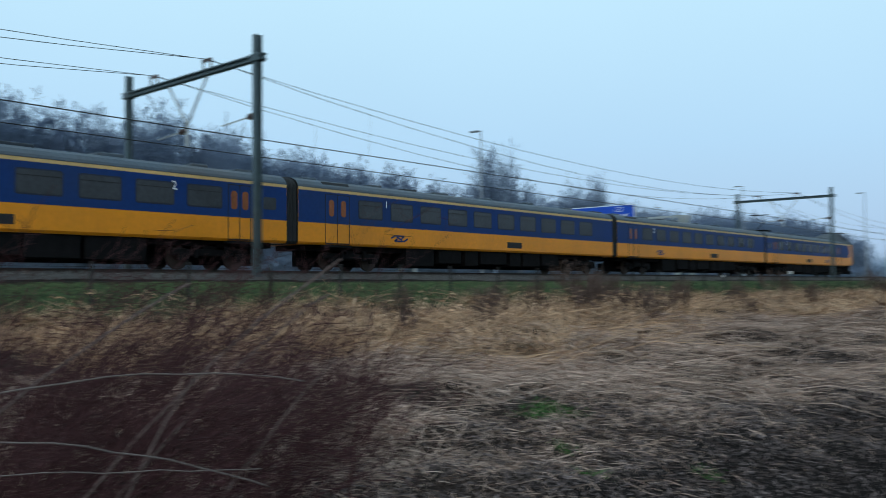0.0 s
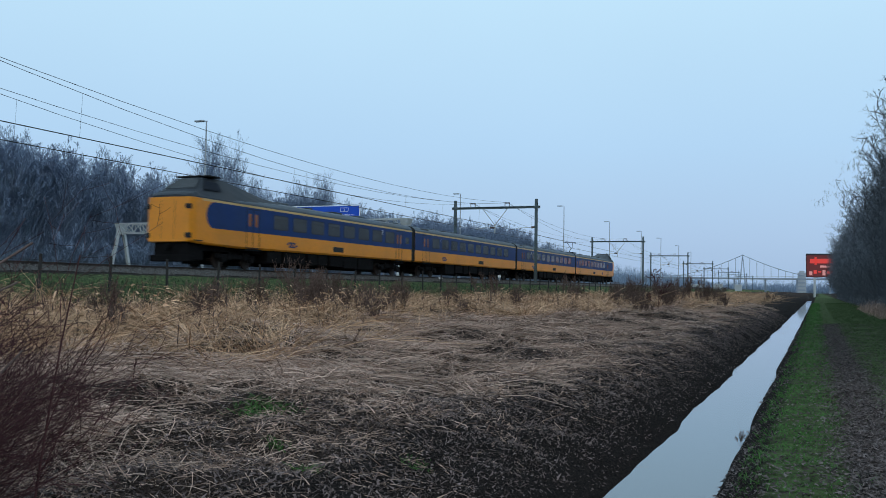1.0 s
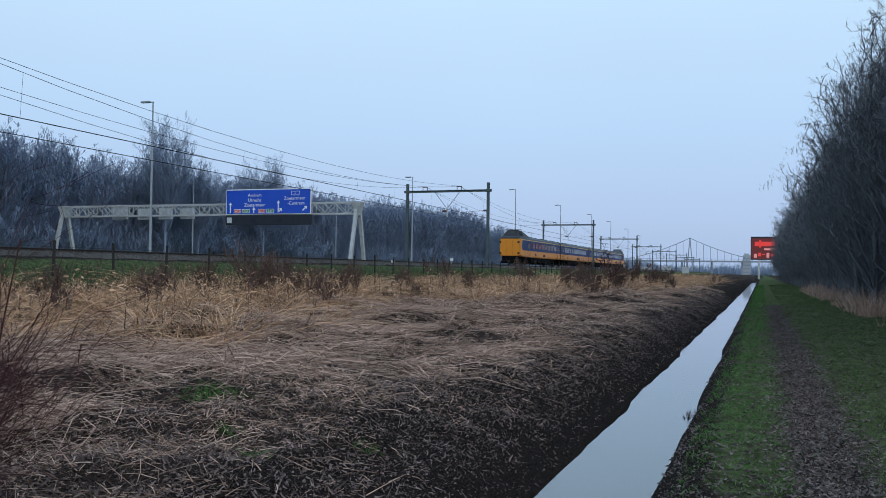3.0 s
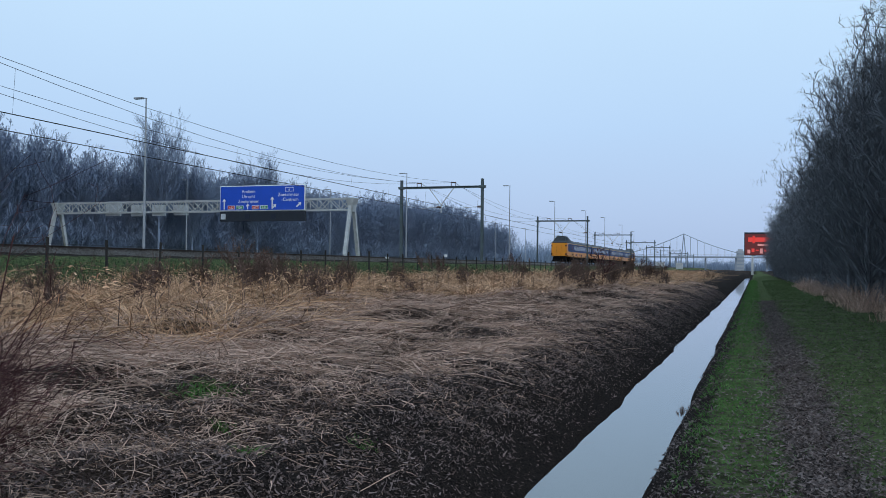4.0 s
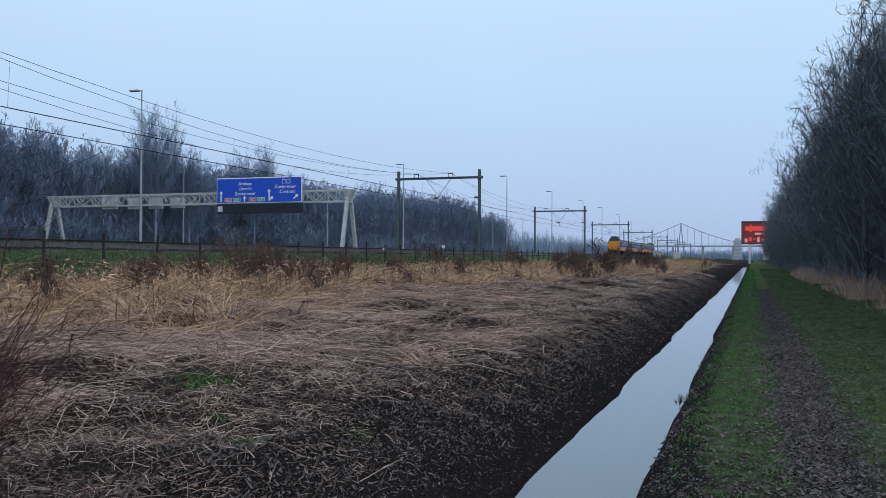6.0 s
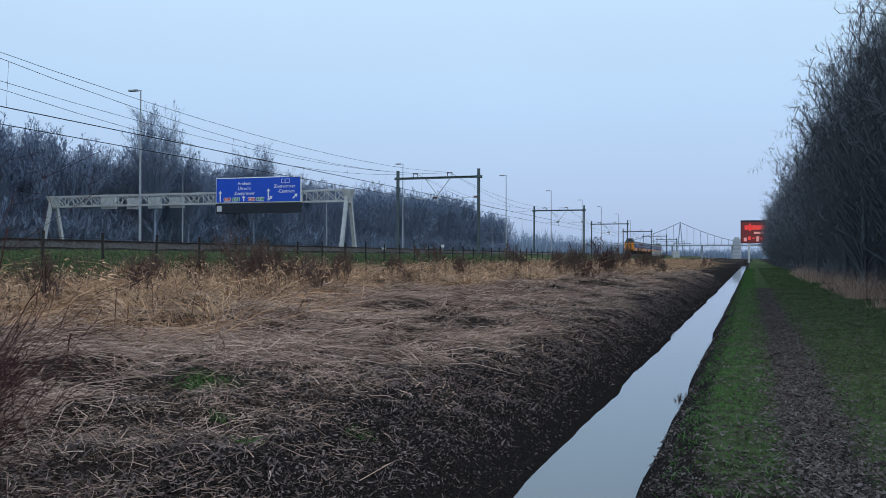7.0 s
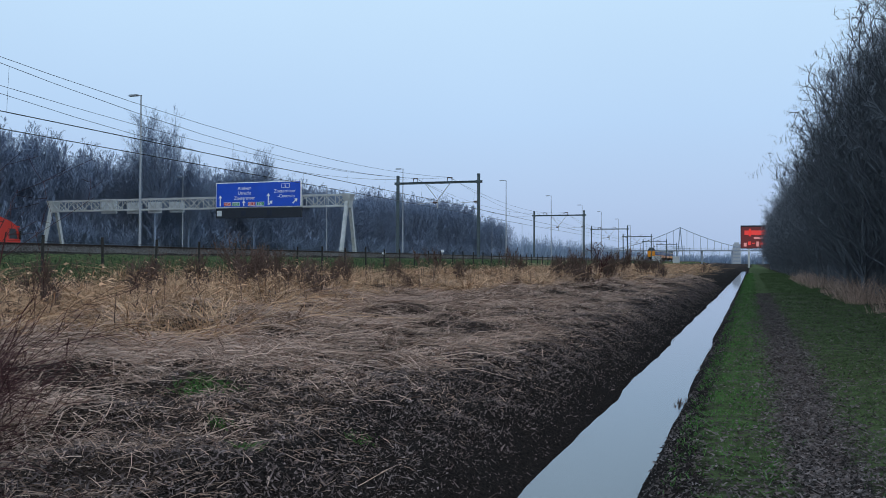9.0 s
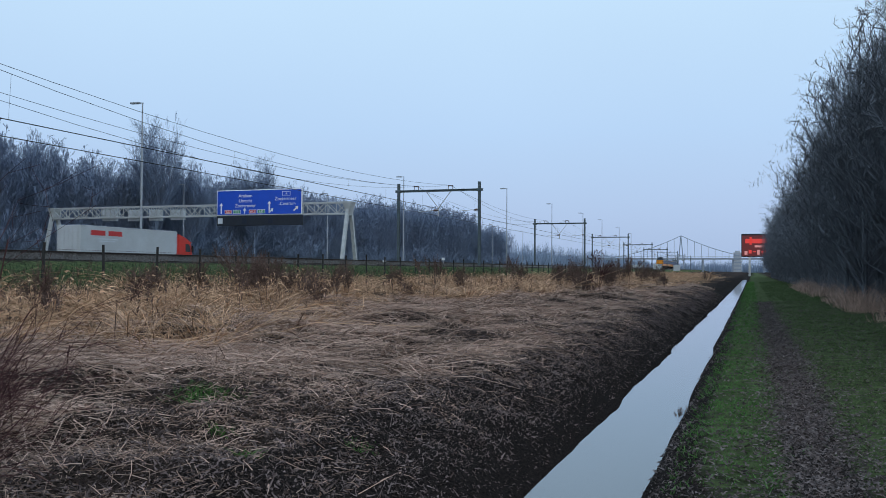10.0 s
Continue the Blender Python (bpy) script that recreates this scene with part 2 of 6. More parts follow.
# ---- mesh helpers ----
def from_arrays(name, verts, quads, material, parent=None, label=""):
    """One mesh object from arrays of corners and of quads."""
    me = bpy.data.meshes.new(name)
    v = np.asarray(verts, dtype=np.float32).reshape(-1, 3)
    q = np.asarray(quads, dtype=np.int32)
    k = q.shape[1]
    me.vertices.add(len(v))
    me.vertices.foreach_set("co", v.ravel())
    me.loops.add(q.size)
    me.loops.foreach_set("vertex_index", q.ravel())
    me.polygons.add(len(q))
    me.polygons.foreach_set("loop_start", np.arange(0, q.size, k, dtype=np.int32))
    me.update(calc_edges=True)
    me.materials.append(material)
    ob = new(name, me)
    if parent is not None:
        ob.parent = parent
    if label:
        ob["label"] = label
    return ob


def part(name, bm, material, parent=None, label="", smooth=False):
    """One mesh object from a bmesh, under a thing or a part."""
    me = bpy.data.meshes.new(name)
    bmesh.ops.recalc_face_normals(bm, faces=bm.faces[:])
    if smooth:
        for fc in bm.faces:
            fc.smooth = True
    bm.to_mesh(me)
    bm.free()
    for m in material if isinstance(material, (list, tuple)) else (material,):
        me.materials.append(m)
    ob = new(name, me)
    if parent is not None:
        ob.parent = parent
    if label:
        ob["label"] = label
    return ob


def same(name, ob, parent, m):
    """Another part on the mesh of ob, at the pose m under parent."""
    o = new(name, ob.data)
    o.parent = parent
    o.matrix_basis = m
    return o


def box(bm, x0, x1, y0, y1, z0, z1, bevel=0.0):
    r = bmesh.ops.create_cube(bm, size=1, matrix=Matrix.LocRotScale(((x0 + x1) / 2, (y0 + y1) / 2, (z0 + z1) / 2), None, (abs(x1 - x0), abs(y1 - y0), abs(z1 - z0))))
    if bevel:
        es = list({e for v in r["verts"] for e in v.link_edges})
        bmesh.ops.bevel(bm, geom=es, offset=bevel, segments=2, affect="EDGES", profile=0.5)
    return r


def rod(bm, a, b, r0, r1=None, sides=8):
    """A round bar from a to b."""
    a, b = Vector(a), Vector(b)
    d = b - a
    m = Matrix.Translation((a + b) / 2) @ d.to_track_quat("Z", "Y").to_matrix().to_4x4()
    bmesh.ops.create_cone(bm, cap_ends=True, segments=sides, radius1=r0, radius2=r0 if r1 is None else r1, depth=d.length, matrix=m)


def beam(bm, a, b, w, h):
    """A square bar from a to b."""
    a, b = Vector(a), Vector(b)
    d = b - a
    m = Matrix.Translation((a + b) / 2) @ d.to_track_quat("Z", "Y").to_matrix().to_4x4() @ Matrix.Diagonal((w, h, d.length, 1))
    bmesh.ops.create_cube(bm, size=1, matrix=m)


def boxpart(name, dims, material, parent, label="", bevel=0.0):
    bm = bmesh.new()
    box(bm, *dims, bevel)
    return part(name, bm, material, parent, label)


def thing(name, label, category, group="", m=None, kind=""):
    ob = tagged(new(name), label, category, group, kind)
    if m is not None:
        ob.matrix_basis = m
    return ob


def text_part(name, words, size, material, parent, m, align="CENTER"):
    """Raised lettering in the built-in font, turned into a mesh."""
    cu = bpy.data.curves.new(name, "FONT")
    cu.body, cu.size, cu.extrude, cu.align_x, cu.resolution_u = words, size, 0.004, align, 3
    tmp = bpy.data.objects.new("tmp", cu)
    scene.collection.objects.link(tmp)
    dg = bpy.context.evaluated_depsgraph_get()
    me = bpy.data.meshes.new_from_object(tmp.evaluated_get(dg))
    bpy.data.objects.remove(tmp)
    bpy.data.curves.remove(cu)
    me.materials.clear()
    me.materials.append(material)
    ob = new(name, me)
    ob.parent = parent
    ob.matrix_basis = m
    return ob


def ribbons(base, way, bend, length, width, parts=3, side=None):
    """Corners and quads of many tapered blades: from base along way, drooping by bend."""
    n = len(base)
    if side is None:
        side = np.cross(way, np.random.normal(size=(n, 3)))
    side = side / (np.linalg.norm(side, axis=1, keepdims=True) + 1e-9)
    rows = []
    for i in range(parts + 1):
        s = i / parts
        c = base + way * (length * s)[:, None] + bend * (length * s * s)[:, None]
        w = (width * (1 - 0.8 * s ** 1.5) / 2)[:, None]
        rows += [c - side * w, c + side * w]
    v = np.stack(rows, 1).reshape(-1, 3)
    k = 2 * (parts + 1)
    q = []
    o = np.arange(n) * k
    for i in range(parts):
        q.append(np.stack([o + 2 * i, o + 2 * i + 1, o + 2 * i + 3, o + 2 * i + 2], 1))
    return v, np.concatenate(q)


def tubes(segs, sides=3):
    """Corners and quads of many tapered limbs, rows of x0 y0 z0 r0 x1 y1 z1 r1."""
    s = np.asarray(segs, dtype=np.float64)
    a, b, r0, r1 = s[:, 0:3], s[:, 4:7], s[:, 3], s[:, 7]
    d = b - a
    d /= np.linalg.norm(d, axis=1, keepdims=True) + 1e-9
    ref = np.where(np.abs(d[:, 2:3]) > 0.9, np.array([[1.0, 0, 0]]), np.array([[0, 0, 1.0]]))
    u = np.cross(d, ref)
    u /= np.linalg.norm(u, axis=1, keepdims=True) + 1e-9
    w = np.cross(d, u)
    if sides == 2:
        v = np.stack([a - u * r0[:, None], a + u * r0[:, None], b + u * r1[:, None], b - u * r1[:, None]], 1).reshape(-1, 3)
        return v, np.arange(len(v)).reshape(-1, 4)
    rows = []
    for c, r in ((a, r0), (b, r1)):
        for k in range(sides):
            t = 2 * math.pi * k / sides
            rows.append(c + (u * math.cos(t) + w * math.sin(t)) * r[:, None])
    v = np.stack(rows, 1).reshape(-1, 3)
    o = np.arange(len(s)) * 2 * sides
    q = [np.stack([o + k, o + (k + 1) % sides, o + sides + (k + 1) % sides, o + sides + k], 1) for k in range(sides)]
    return v, np.concatenate(q)


def bare_tree(rng, height, spread, depth, kids, stem=0.02, up=0.35, lean=0.0, first=0.25, min_r=0.006, trunk=0.8, ratio=(0.38, 0.62), wide=0.0):
    """Limbs of a leafless tree that stands at the origin."""
    out = []

    def grow(p, d, length, r, level):
        steps = 4 if level == 0 else 3 if level < 3 else 2
        nodes = []
        for i in range(steps):
            d = d + np.array([rng.gauss(0, 0.10), rng.gauss(0, 0.10), up * 0.18 * level + rng.gauss(0, 0.06)])
            d = d / np.linalg.norm(d)
            q = p + d * (length / steps)
            ra, rb = r * (1 - 0.6 * i / steps), r * (1 - 0.6 * (i + 1) / steps)
            out.append((*p, max(ra, min_r), *q, max(rb, min_r)))
            nodes.append((p, q, rb, d))
            p = q
        if level >= depth:
            return
        n = kids[level]
        for j in range(n):
            f = first + (1 - first) * (j + rng.random()) / n if level == 0 else 0.2 + 0.8 * (j + rng.random()) / n
            i = min(int(f * steps), steps - 1)
            a, b, rb, dd = nodes[i]
            s = f * steps - i
            at = a + (b - a) * s
            az = rng.uniform(0, 2 * math.pi)
            side = np.array([math.cos(az), math.sin(az), 0.0])
            side = side - dd * side.dot(dd)
            side = side / (np.linalg.norm(side) + 1e-6)
            k = spread * rng.uniform(0.7, 1.2)
            nd = dd * math.cos(k) + side * math.sin(k)
            grow(at, nd, length * rng.uniform(*ratio) * (1.15 - 0.35 * f), max(rb * 0.6, min_r), level + 1)

    grow(np.zeros(3), np.array([lean, 0.0, 1.0]), height * trunk, height * stem, 0)
    out = np.array(out)
    if wide:
        k = height / np.percentile(out[:, 6], 98.5)
        w = wide / 2 / np.percentile(np.hypot(out[:, 4], out[:, 5]), 93)
        for c in (0, 4):
            out[:, c:c + 2] *= w
            out[:, c + 2] *= k
    return out


def crooked(r, p, d, length, rad, steps, wob, lift, thin=0.35):
    """Many crooked shoots at once: their nodes, headings and limbs."""
    nodes, ways, rows = [p], [], []
    for i in range(steps):
        d = d + r.normal(0, wob, d.shape) + np.array([0, 0, lift])
        d = d / (np.linalg.norm(d, axis=1, keepdims=True) + 1e-9)
        q = nodes[-1] + d * (length / steps)[:, None]
        ra, rb = rad * (1 - (1 - thin) * i / steps), rad * (1 - (1 - thin) * (i + 1) / steps)
        rows.append(np.concatenate([nodes[-1], ra[:, None], q, rb[:, None]], 1))
        nodes.append(q)
        ways.append(d)
    return np.stack(nodes, 1), np.stack(ways, 1), np.concatenate(rows)


def shoots(r, nodes, ways, length, rad, kids, spread, ratio, first=0.25):
    """Where the next shoots leave their parents: start, heading, length, radius."""
    n, steps = ways.shape[:2]
    who = np.repeat(np.arange(n), kids)
    f = first + (1 - first) * (np.tile(np.arange(kids), n) + r.random(n * kids)) / kids
    i = np.minimum((f * steps).astype(int), steps - 1)
    k = (f * steps - i)[:, None]
    at = nodes[who, i] * (1 - k) + nodes[who, i + 1] * k
    d = ways[who, i]
    side = r.normal(size=d.shape)
    side -= d * (side * d).sum(1, keepdims=True)
    side /= np.linalg.norm(side, axis=1, keepdims=True) + 1e-9
    a = (spread * r.uniform(0.6, 1.35, n * kids))[:, None]
    return at, d * np.cos(a) + side * np.sin(a), length[who] * r.uniform(*ratio, n * kids) * (1.2 - 0.5 * f), rad[who] * 0.5


def crown_tree(seed, height, wide, limbs, kids, low=0.3, stem=0.012, min_r=0.006, lean=0.0, sweep=0.5, spread=0.6, lift=0.1, wob=0.14, fork=(0.25, 0.8), ratio=(0.35, 0.6), dome=2.6, vee=0.4):
    """Limbs of a leafless tree: boughs that sweep out of the trunk to a lumpy crown, with kids generations of crooked twigs."""
    r = np.random.default_rng(seed)
    cz, rz, rx = height * (1 + low) / 2, height * (1 - low) / 2, wide / 2
    top = height * 0.8
    s = np.linspace(0, 1, 9)
    trunk = np.stack([lean * s * s * height + r.normal(0, 0.005, 9) * height * s, r.normal(0, 0.005, 9) * height * s, top * s], 1)
    r0 = height * stem
    tr = r0 * (1 - 0.82 * s)
    out = [np.concatenate([trunk[:-1], tr[:-1, None], trunk[1:], tr[1:, None]], 1)]
    az = r.uniform(0, 2 * math.pi, limbs)
    up = r.uniform(-0.7, 1.0, limbs)
    ring = np.where(up > 0, np.maximum(0, 1 - np.abs(up) ** dome) ** (1 / dome), 1 - vee * np.abs(up)) * np.sqrt(r.uniform(0.25, 1.0, limbs))
    lump = 1 + 0.13 * np.sin(az * 3 + seed) * np.cos(up * 4 + seed * 2)
    k = r.uniform(0.75, 1.0, limbs) * lump
    goal = np.stack([lean * height * 0.4 + rx * ring * np.cos(az) * k, rx * ring * np.sin(az) * k, cz + rz * up * k], 1)
    reach = np.hypot(goal[:, 0], goal[:, 1])
    h = np.clip((goal[:, 2] - r.uniform(0.5, 1.3, limbs) * reach - 0.1 * height) / top, fork[0] * r.uniform(0.5, 1.1, limbs), fork[1])
    start = np.stack([np.interp(h, s, trunk[:, c]) for c in range(3)], 1)
    span = goal - start
    bow = start + span * np.stack([np.full(limbs, 0.5 + 0.3 * sweep)] * 2 + [np.full(limbs, 0.5 - 0.28 * sweep)], 1) + r.normal(0, 0.025 * height, (limbs, 3))
    n = 6
    t = np.linspace(0, 1, n + 1)[None, :, None]
    nodes = start[:, None] * (1 - t) ** 2 + bow[:, None] * 2 * t * (1 - t) + goal[:, None] * t * t + r.normal(0, 0.006 * height, (limbs, n + 1, 3)) * t
    nodes[:, 0] = start
    ways = np.diff(nodes, axis=1)
    ways /= np.linalg.norm(ways, axis=2, keepdims=True) + 1e-9
    length = np.linalg.norm(span, axis=1)
    rad = r0 * 0.42 * r.uniform(0.4, 1.0, limbs) * np.clip(length / (0.35 * height), 0.4, 1)
    rr = rad[:, None] * np.linspace(1, 0.25, n + 1)[None]
    out.append(np.concatenate([nodes[:, :-1], rr[:, :-1, None], nodes[:, 1:], rr[:, 1:, None]], 2).reshape(-1, 8))
    for g, (count, steps) in enumerate(kids):
        p, d, length, rad = shoots(r, nodes, ways, length, rad, count, spread, ratio if g else (ratio[0] * 0.55, ratio[1] * 0.65), 0.25 if g else 0.4)
        nodes, ways, rows = crooked(r, p, d, length, rad, steps, wob, lift)
        out.append(rows)
    out = np.concatenate(out)
    out[:, 3] = np.maximum(out[:, 3], min_r)
    out[:, 7] = np.maximum(out[:, 7], min_r * 0.7)
    return out


def placed(segs, x, y, z, turn, size):
    """Limbs moved to a place, turned and scaled."""
    c, s = math.cos(turn), math.sin(turn)
    out = segs.copy()
    for k in (0, 4):
        px, py = segs[:, k] * size, segs[:, k + 1] * size
        out[:, k], out[:, k + 1], out[:, k + 2] = px * c - py * s + x, px * s + py * c + y, segs[:, k + 2] * size + z
    out[:, 3], out[:, 7] = segs[:, 3] * size, segs[:, 7] * size
    return out


# ---- the lie of the land: u runs across the ditch, x across the railway ----
SKEW = 0.0199
U = [-60, -15, -9, -5.2, -3.9, -3.1, -2.5, -2.22, -2.0, -1.3, -1.07, -0.95, -0.72, -0.45, 0.1, 0.55, 1.1, 3.0, 6.0, 14.0, 60.0]
UZ = [0.72, 0.50, 0.30, 0.16, 0.04, -0.25, -0.58, -0.74, -1.0, -1.02, -0.74, -0.50, -0.16, -0.03, 0.0, -0.05, 0.0, 0.04, 0.20, 0.45, 0.6]
E = [-3000, -140, -98, -90, -88, -42, -40.5, -38.5, -37.6, -25.6, -24.6, -23.6, -22.3, -20.5, -18.0]
EZ = [2.2, 2.2, 1.7, 1.35, 1.25, 1.25, 1.4, 1.85, 1.95, 1.95, 1.85, 1.6, 1.15, 0.75, -5.0]


LATTICE = np.random.default_rng(99).random((64, 64))


def patchy(x, y, size, shift=0.0):
    """Smooth random values from 0 to 1 over the plan, in patches of the given size."""
    a, b = np.asarray(x, dtype=float) / size + shift + 1000.0, np.asarray(y, dtype=float) / size + 1.7 * shift + 1000.0
    i, j = np.floor(a).astype(int), np.floor(b).astype(int)
    f, g = a - i, b - j
    f, g = f * f * (3 - 2 * f), g * g * (3 - 2 * g)
    L = lambda p, q: LATTICE[p % 64, q % 64]
    return (L(i, j) * (1 - f) + L(i + 1, j) * f) * (1 - g) + (L(i, j + 1) * (1 - f) + L(i + 1, j + 1) * f) * g


def mounds(x, y):
    """Heaps and hollows of the mown reed bed."""
    a = patchy(0.8 * x + 0.3 * y, y - 0.3 * x, 2.1, 3.1)
    b = patchy(x, y, 0.85, 7.7)
    return 0.62 * (a - 0.5) * np.abs(2 * a - 1) ** 0.3 + 0.34 * (b - 0.5)


def land(x, y):
    x, y = np.asarray(x, dtype=float), np.asarray(y, dtype=float)
    u = x - SKEW * y
    bite = 0.16 * (patchy(0 * x, y, 2.6, 2.0) - 0.5) + 0.05 * (patchy(x, y, 0.6, 5.0) - 0.5)
    ub = np.where(u < -1.6, u + bite, u + 0.7 * bite)
    h = np.maximum(np.interp(np.where((u > -4) & (u < -0.4), ub, u), U, UZ), np.interp(x, E, EZ))
    near = np.clip(1.2 - np.abs(x + 8) / 30, 0, 1)
    rough = 0.05 * np.sin(x * 1.7 + 0.6 * y) * np.sin(y * 1.1 + 0.4) + 0.09 * (patchy(x, y, 0.4, 1.3) - 0.5)
    calm = np.clip((np.abs(u + 1.6) - 0.5) / 1.2, 0, 1)
    lumps = mounds(x, y) * np.clip((-u - 3.6) / 2.5, 0, 1) * np.clip((x + 22) / 2, 0, 1)
    return h + (rough * np.where(u > -0.5, 0.35, 1.0) + lumps) * near * calm


def smooth_mask(v, lo, hi, soft):
    return np.clip((v - lo) / soft, 0, 1) * np.clip((hi - v) / soft, 0, 1)


def build_ground():
    xs = np.unique(np.concatenate([np.linspace(-3000, -140, 14), np.linspace(-140, -44, 30), np.linspace(-44, -16, 60), np.linspace(-16, -5, 50), np.linspace(-5, 2, 72), np.linspace(2, 20, 40), np.linspace(20, 200, 12), np.linspace(200, 3000, 10)]))
    ys = np.unique(np.concatenate([np.linspace(-600, -20, 14), np.linspace(-20, 0, 30), np.linspace(0, 22, 110), np.linspace(22, 70, 80), np.linspace(70, 300, 60), np.linspace(300, 4000, 24)]))
    gx, gy = np.meshgrid(xs, ys)
    gz = land(gx, gy)
    v = np.stack([gx, gy, gz], -1).reshape(-1, 3)
    nx, ny = len(xs), len(ys)
    i, j = np.meshgrid(np.arange(nx - 1), np.arange(ny - 1))
    o = (j * nx + i).ravel()
    ob = from_arrays("ground", v, np.stack([o, o + 1, o + nx + 1, o + nx], 1), M_GROUND)
    u = (gx - SKEW * gy).ravel()
    x, y = gx.ravel(), gy.ravel()
    reed = np.maximum(smooth_mask(u, -60, -3.6, 1.0) * (x > -21.5), smooth_mask(u, 3.2, 5.5, 0.8))
    grass = np.maximum(smooth_mask(u, -0.62, 4.0, 0.35), smooth_mask(x, -25.2, -20.8, 1.2))
    grass = np.maximum(grass, ((x < -38) | (u > 30)).astype(float))
    wide = np.clip(1.15 - y / 60, 0.35, 1.0)
    mud = np.clip((0.40 * wide - np.abs(u - 0.58 + 0.06 * np.sin(y * 0.9))) / 0.28, 0, 1) * np.clip((75 - y) / 30, 0, 1)
    grass = grass * np.where((u > -3) & (u < 6), np.clip((y - 4.0) / 5, 0.3, 1), 1)
    col = np.stack([reed, grass, mud, np.ones_like(u)], 1).astype(np.float32)
    a = ob.data.color_attributes.new("soil", "FLOAT_COLOR", "POINT")
    a.data.foreach_set("color", col.ravel())
    for p in ob.data.polygons:
        p.use_smooth = True
    tagged(ob, "winter field of dead reed beside a grassy track", "ground", kind="structure")


build_ground()

# still water in the ditch
bm = bmesh.new()
rows = [bm.verts.new((u + SKEW * y, y, -0.74)) for y in (-60, 0, 30, 90, 230) for u in (-2.45, -0.9)]
for k in range(4):
    bm.faces.new((rows[2 * k], rows[2 * k + 1], rows[2 * k + 3], rows[2 * k + 2]))
tagged(part("water", bm, M_WATER), "still grey water in a narrow straight ditch", "water", kind="structure")

# motorway beyond the railway
bm = bmesh.new()
for x0, x1 in ((-62.0, -45.5), (-84.5, -67.0)):
    box(bm, x0, x1, -300, 1500, 1.1, 1.33)
tagged(part("road", bm, M_ASPHALT), "grey asphalt motorway carriageways beyond the railway", "road", kind="structure")

# ---- railway ----
RAIL_Z, TRACKS, FIRST, SPAN = 2.35, (-29.3, -33.3), 19.3, 69.1


def build_track():
    bm = bmesh.new()
    prof = [(-25.0, 1.80), (-26.2, 2.10), (-27.0, 2.16), (-35.6, 2.16), (-36.6, 2.08), (-37.8, 1.85)]
    ys = list(np.arange(-60, 130, 1.2)) + list(np.arange(140, 900, 20))
    rng = random.Random(5)
    prev = None
    for y in ys:
        row = [bm.verts.new((x + rng.uniform(-0.08, 0.08), y, z + rng.uniform(-0.035, 0.035))) for x, z in prof]
        if prev:
            for a in range(len(prof) - 1):
                bm.faces.new((prev[a], prev[a + 1], row[a + 1], row[a]))
        prev = row
    tagged(part("ballast", bm, M_BALLAST), "grey-brown crushed stone ballast bed of the railway", "ballast", kind="stuff")
    rng = np.random.default_rng(3)
    n = 9000
    y = rng.uniform(-15, 95, n)
    x = rng.uniform(-27.2, -24.9, n)
    z = np.interp(-x, [25.0, 26.2, 27.0, 27.3], [1.80, 2.10, 2.16, 2.16])
    r = rng.uniform(0.03, 0.07, n)
    c = np.stack([x, y, z + r * 0.5], 1)
    tet = np.array([[1, 0, -0.6], [-0.5, 0.9, -0.6], [-0.6, -0.8, -0.5], [0.1, 0.1, 0.9]])
    v = c[:, None, :] + tet[None] * r[:, None, None] * rng.uniform(0.7, 1.3, (n, 4, 1))
    o = np.arange(n)[:, None] * 4
    f = np.concatenate([o + np.array([t]) for t in ((0, 1, 3), (1, 2, 3), (2, 0, 3))])
    tagged(from_arrays("ballast_stone", v, f, M_BALLAST), "loose crushed ballast stones on the shoulder of the track", "ballast", kind="stuff")
    bm = bmesh.new()
    for tx in TRACKS:
        for y in np.arange(-30, 110, 0.6):
            box(bm, tx - 1.25, tx + 1.25, y - 0.12, y + 0.12, 2.05, 2.19)
    tagged(part("sleeper", bm, M_CONCRETE), "grey concrete sleepers bedded in ballast", "sleeper", kind="stuff")
    for tx in TRACKS:
        for s in (-0.75, 0.75):
            bm = bmesh.new()
            box(bm, tx + s - 0.036, tx + s + 0.036, -100, 900, RAIL_Z - 0.045, RAIL_Z, 0.012)
            box(bm, tx + s - 0.009, tx + s + 0.009, -100, 900, RAIL_Z - 0.14, RAIL_Z - 0.04)
            box(bm, tx + s - 0.07, tx + s + 0.07, -100, 900, RAIL_Z - 0.16, RAIL_Z - 0.138)
            tagged(part("rail", bm, M_RAIL), "rusty brown steel rail on concrete sleepers", "rail", "rails of the two tracks")


build_track()


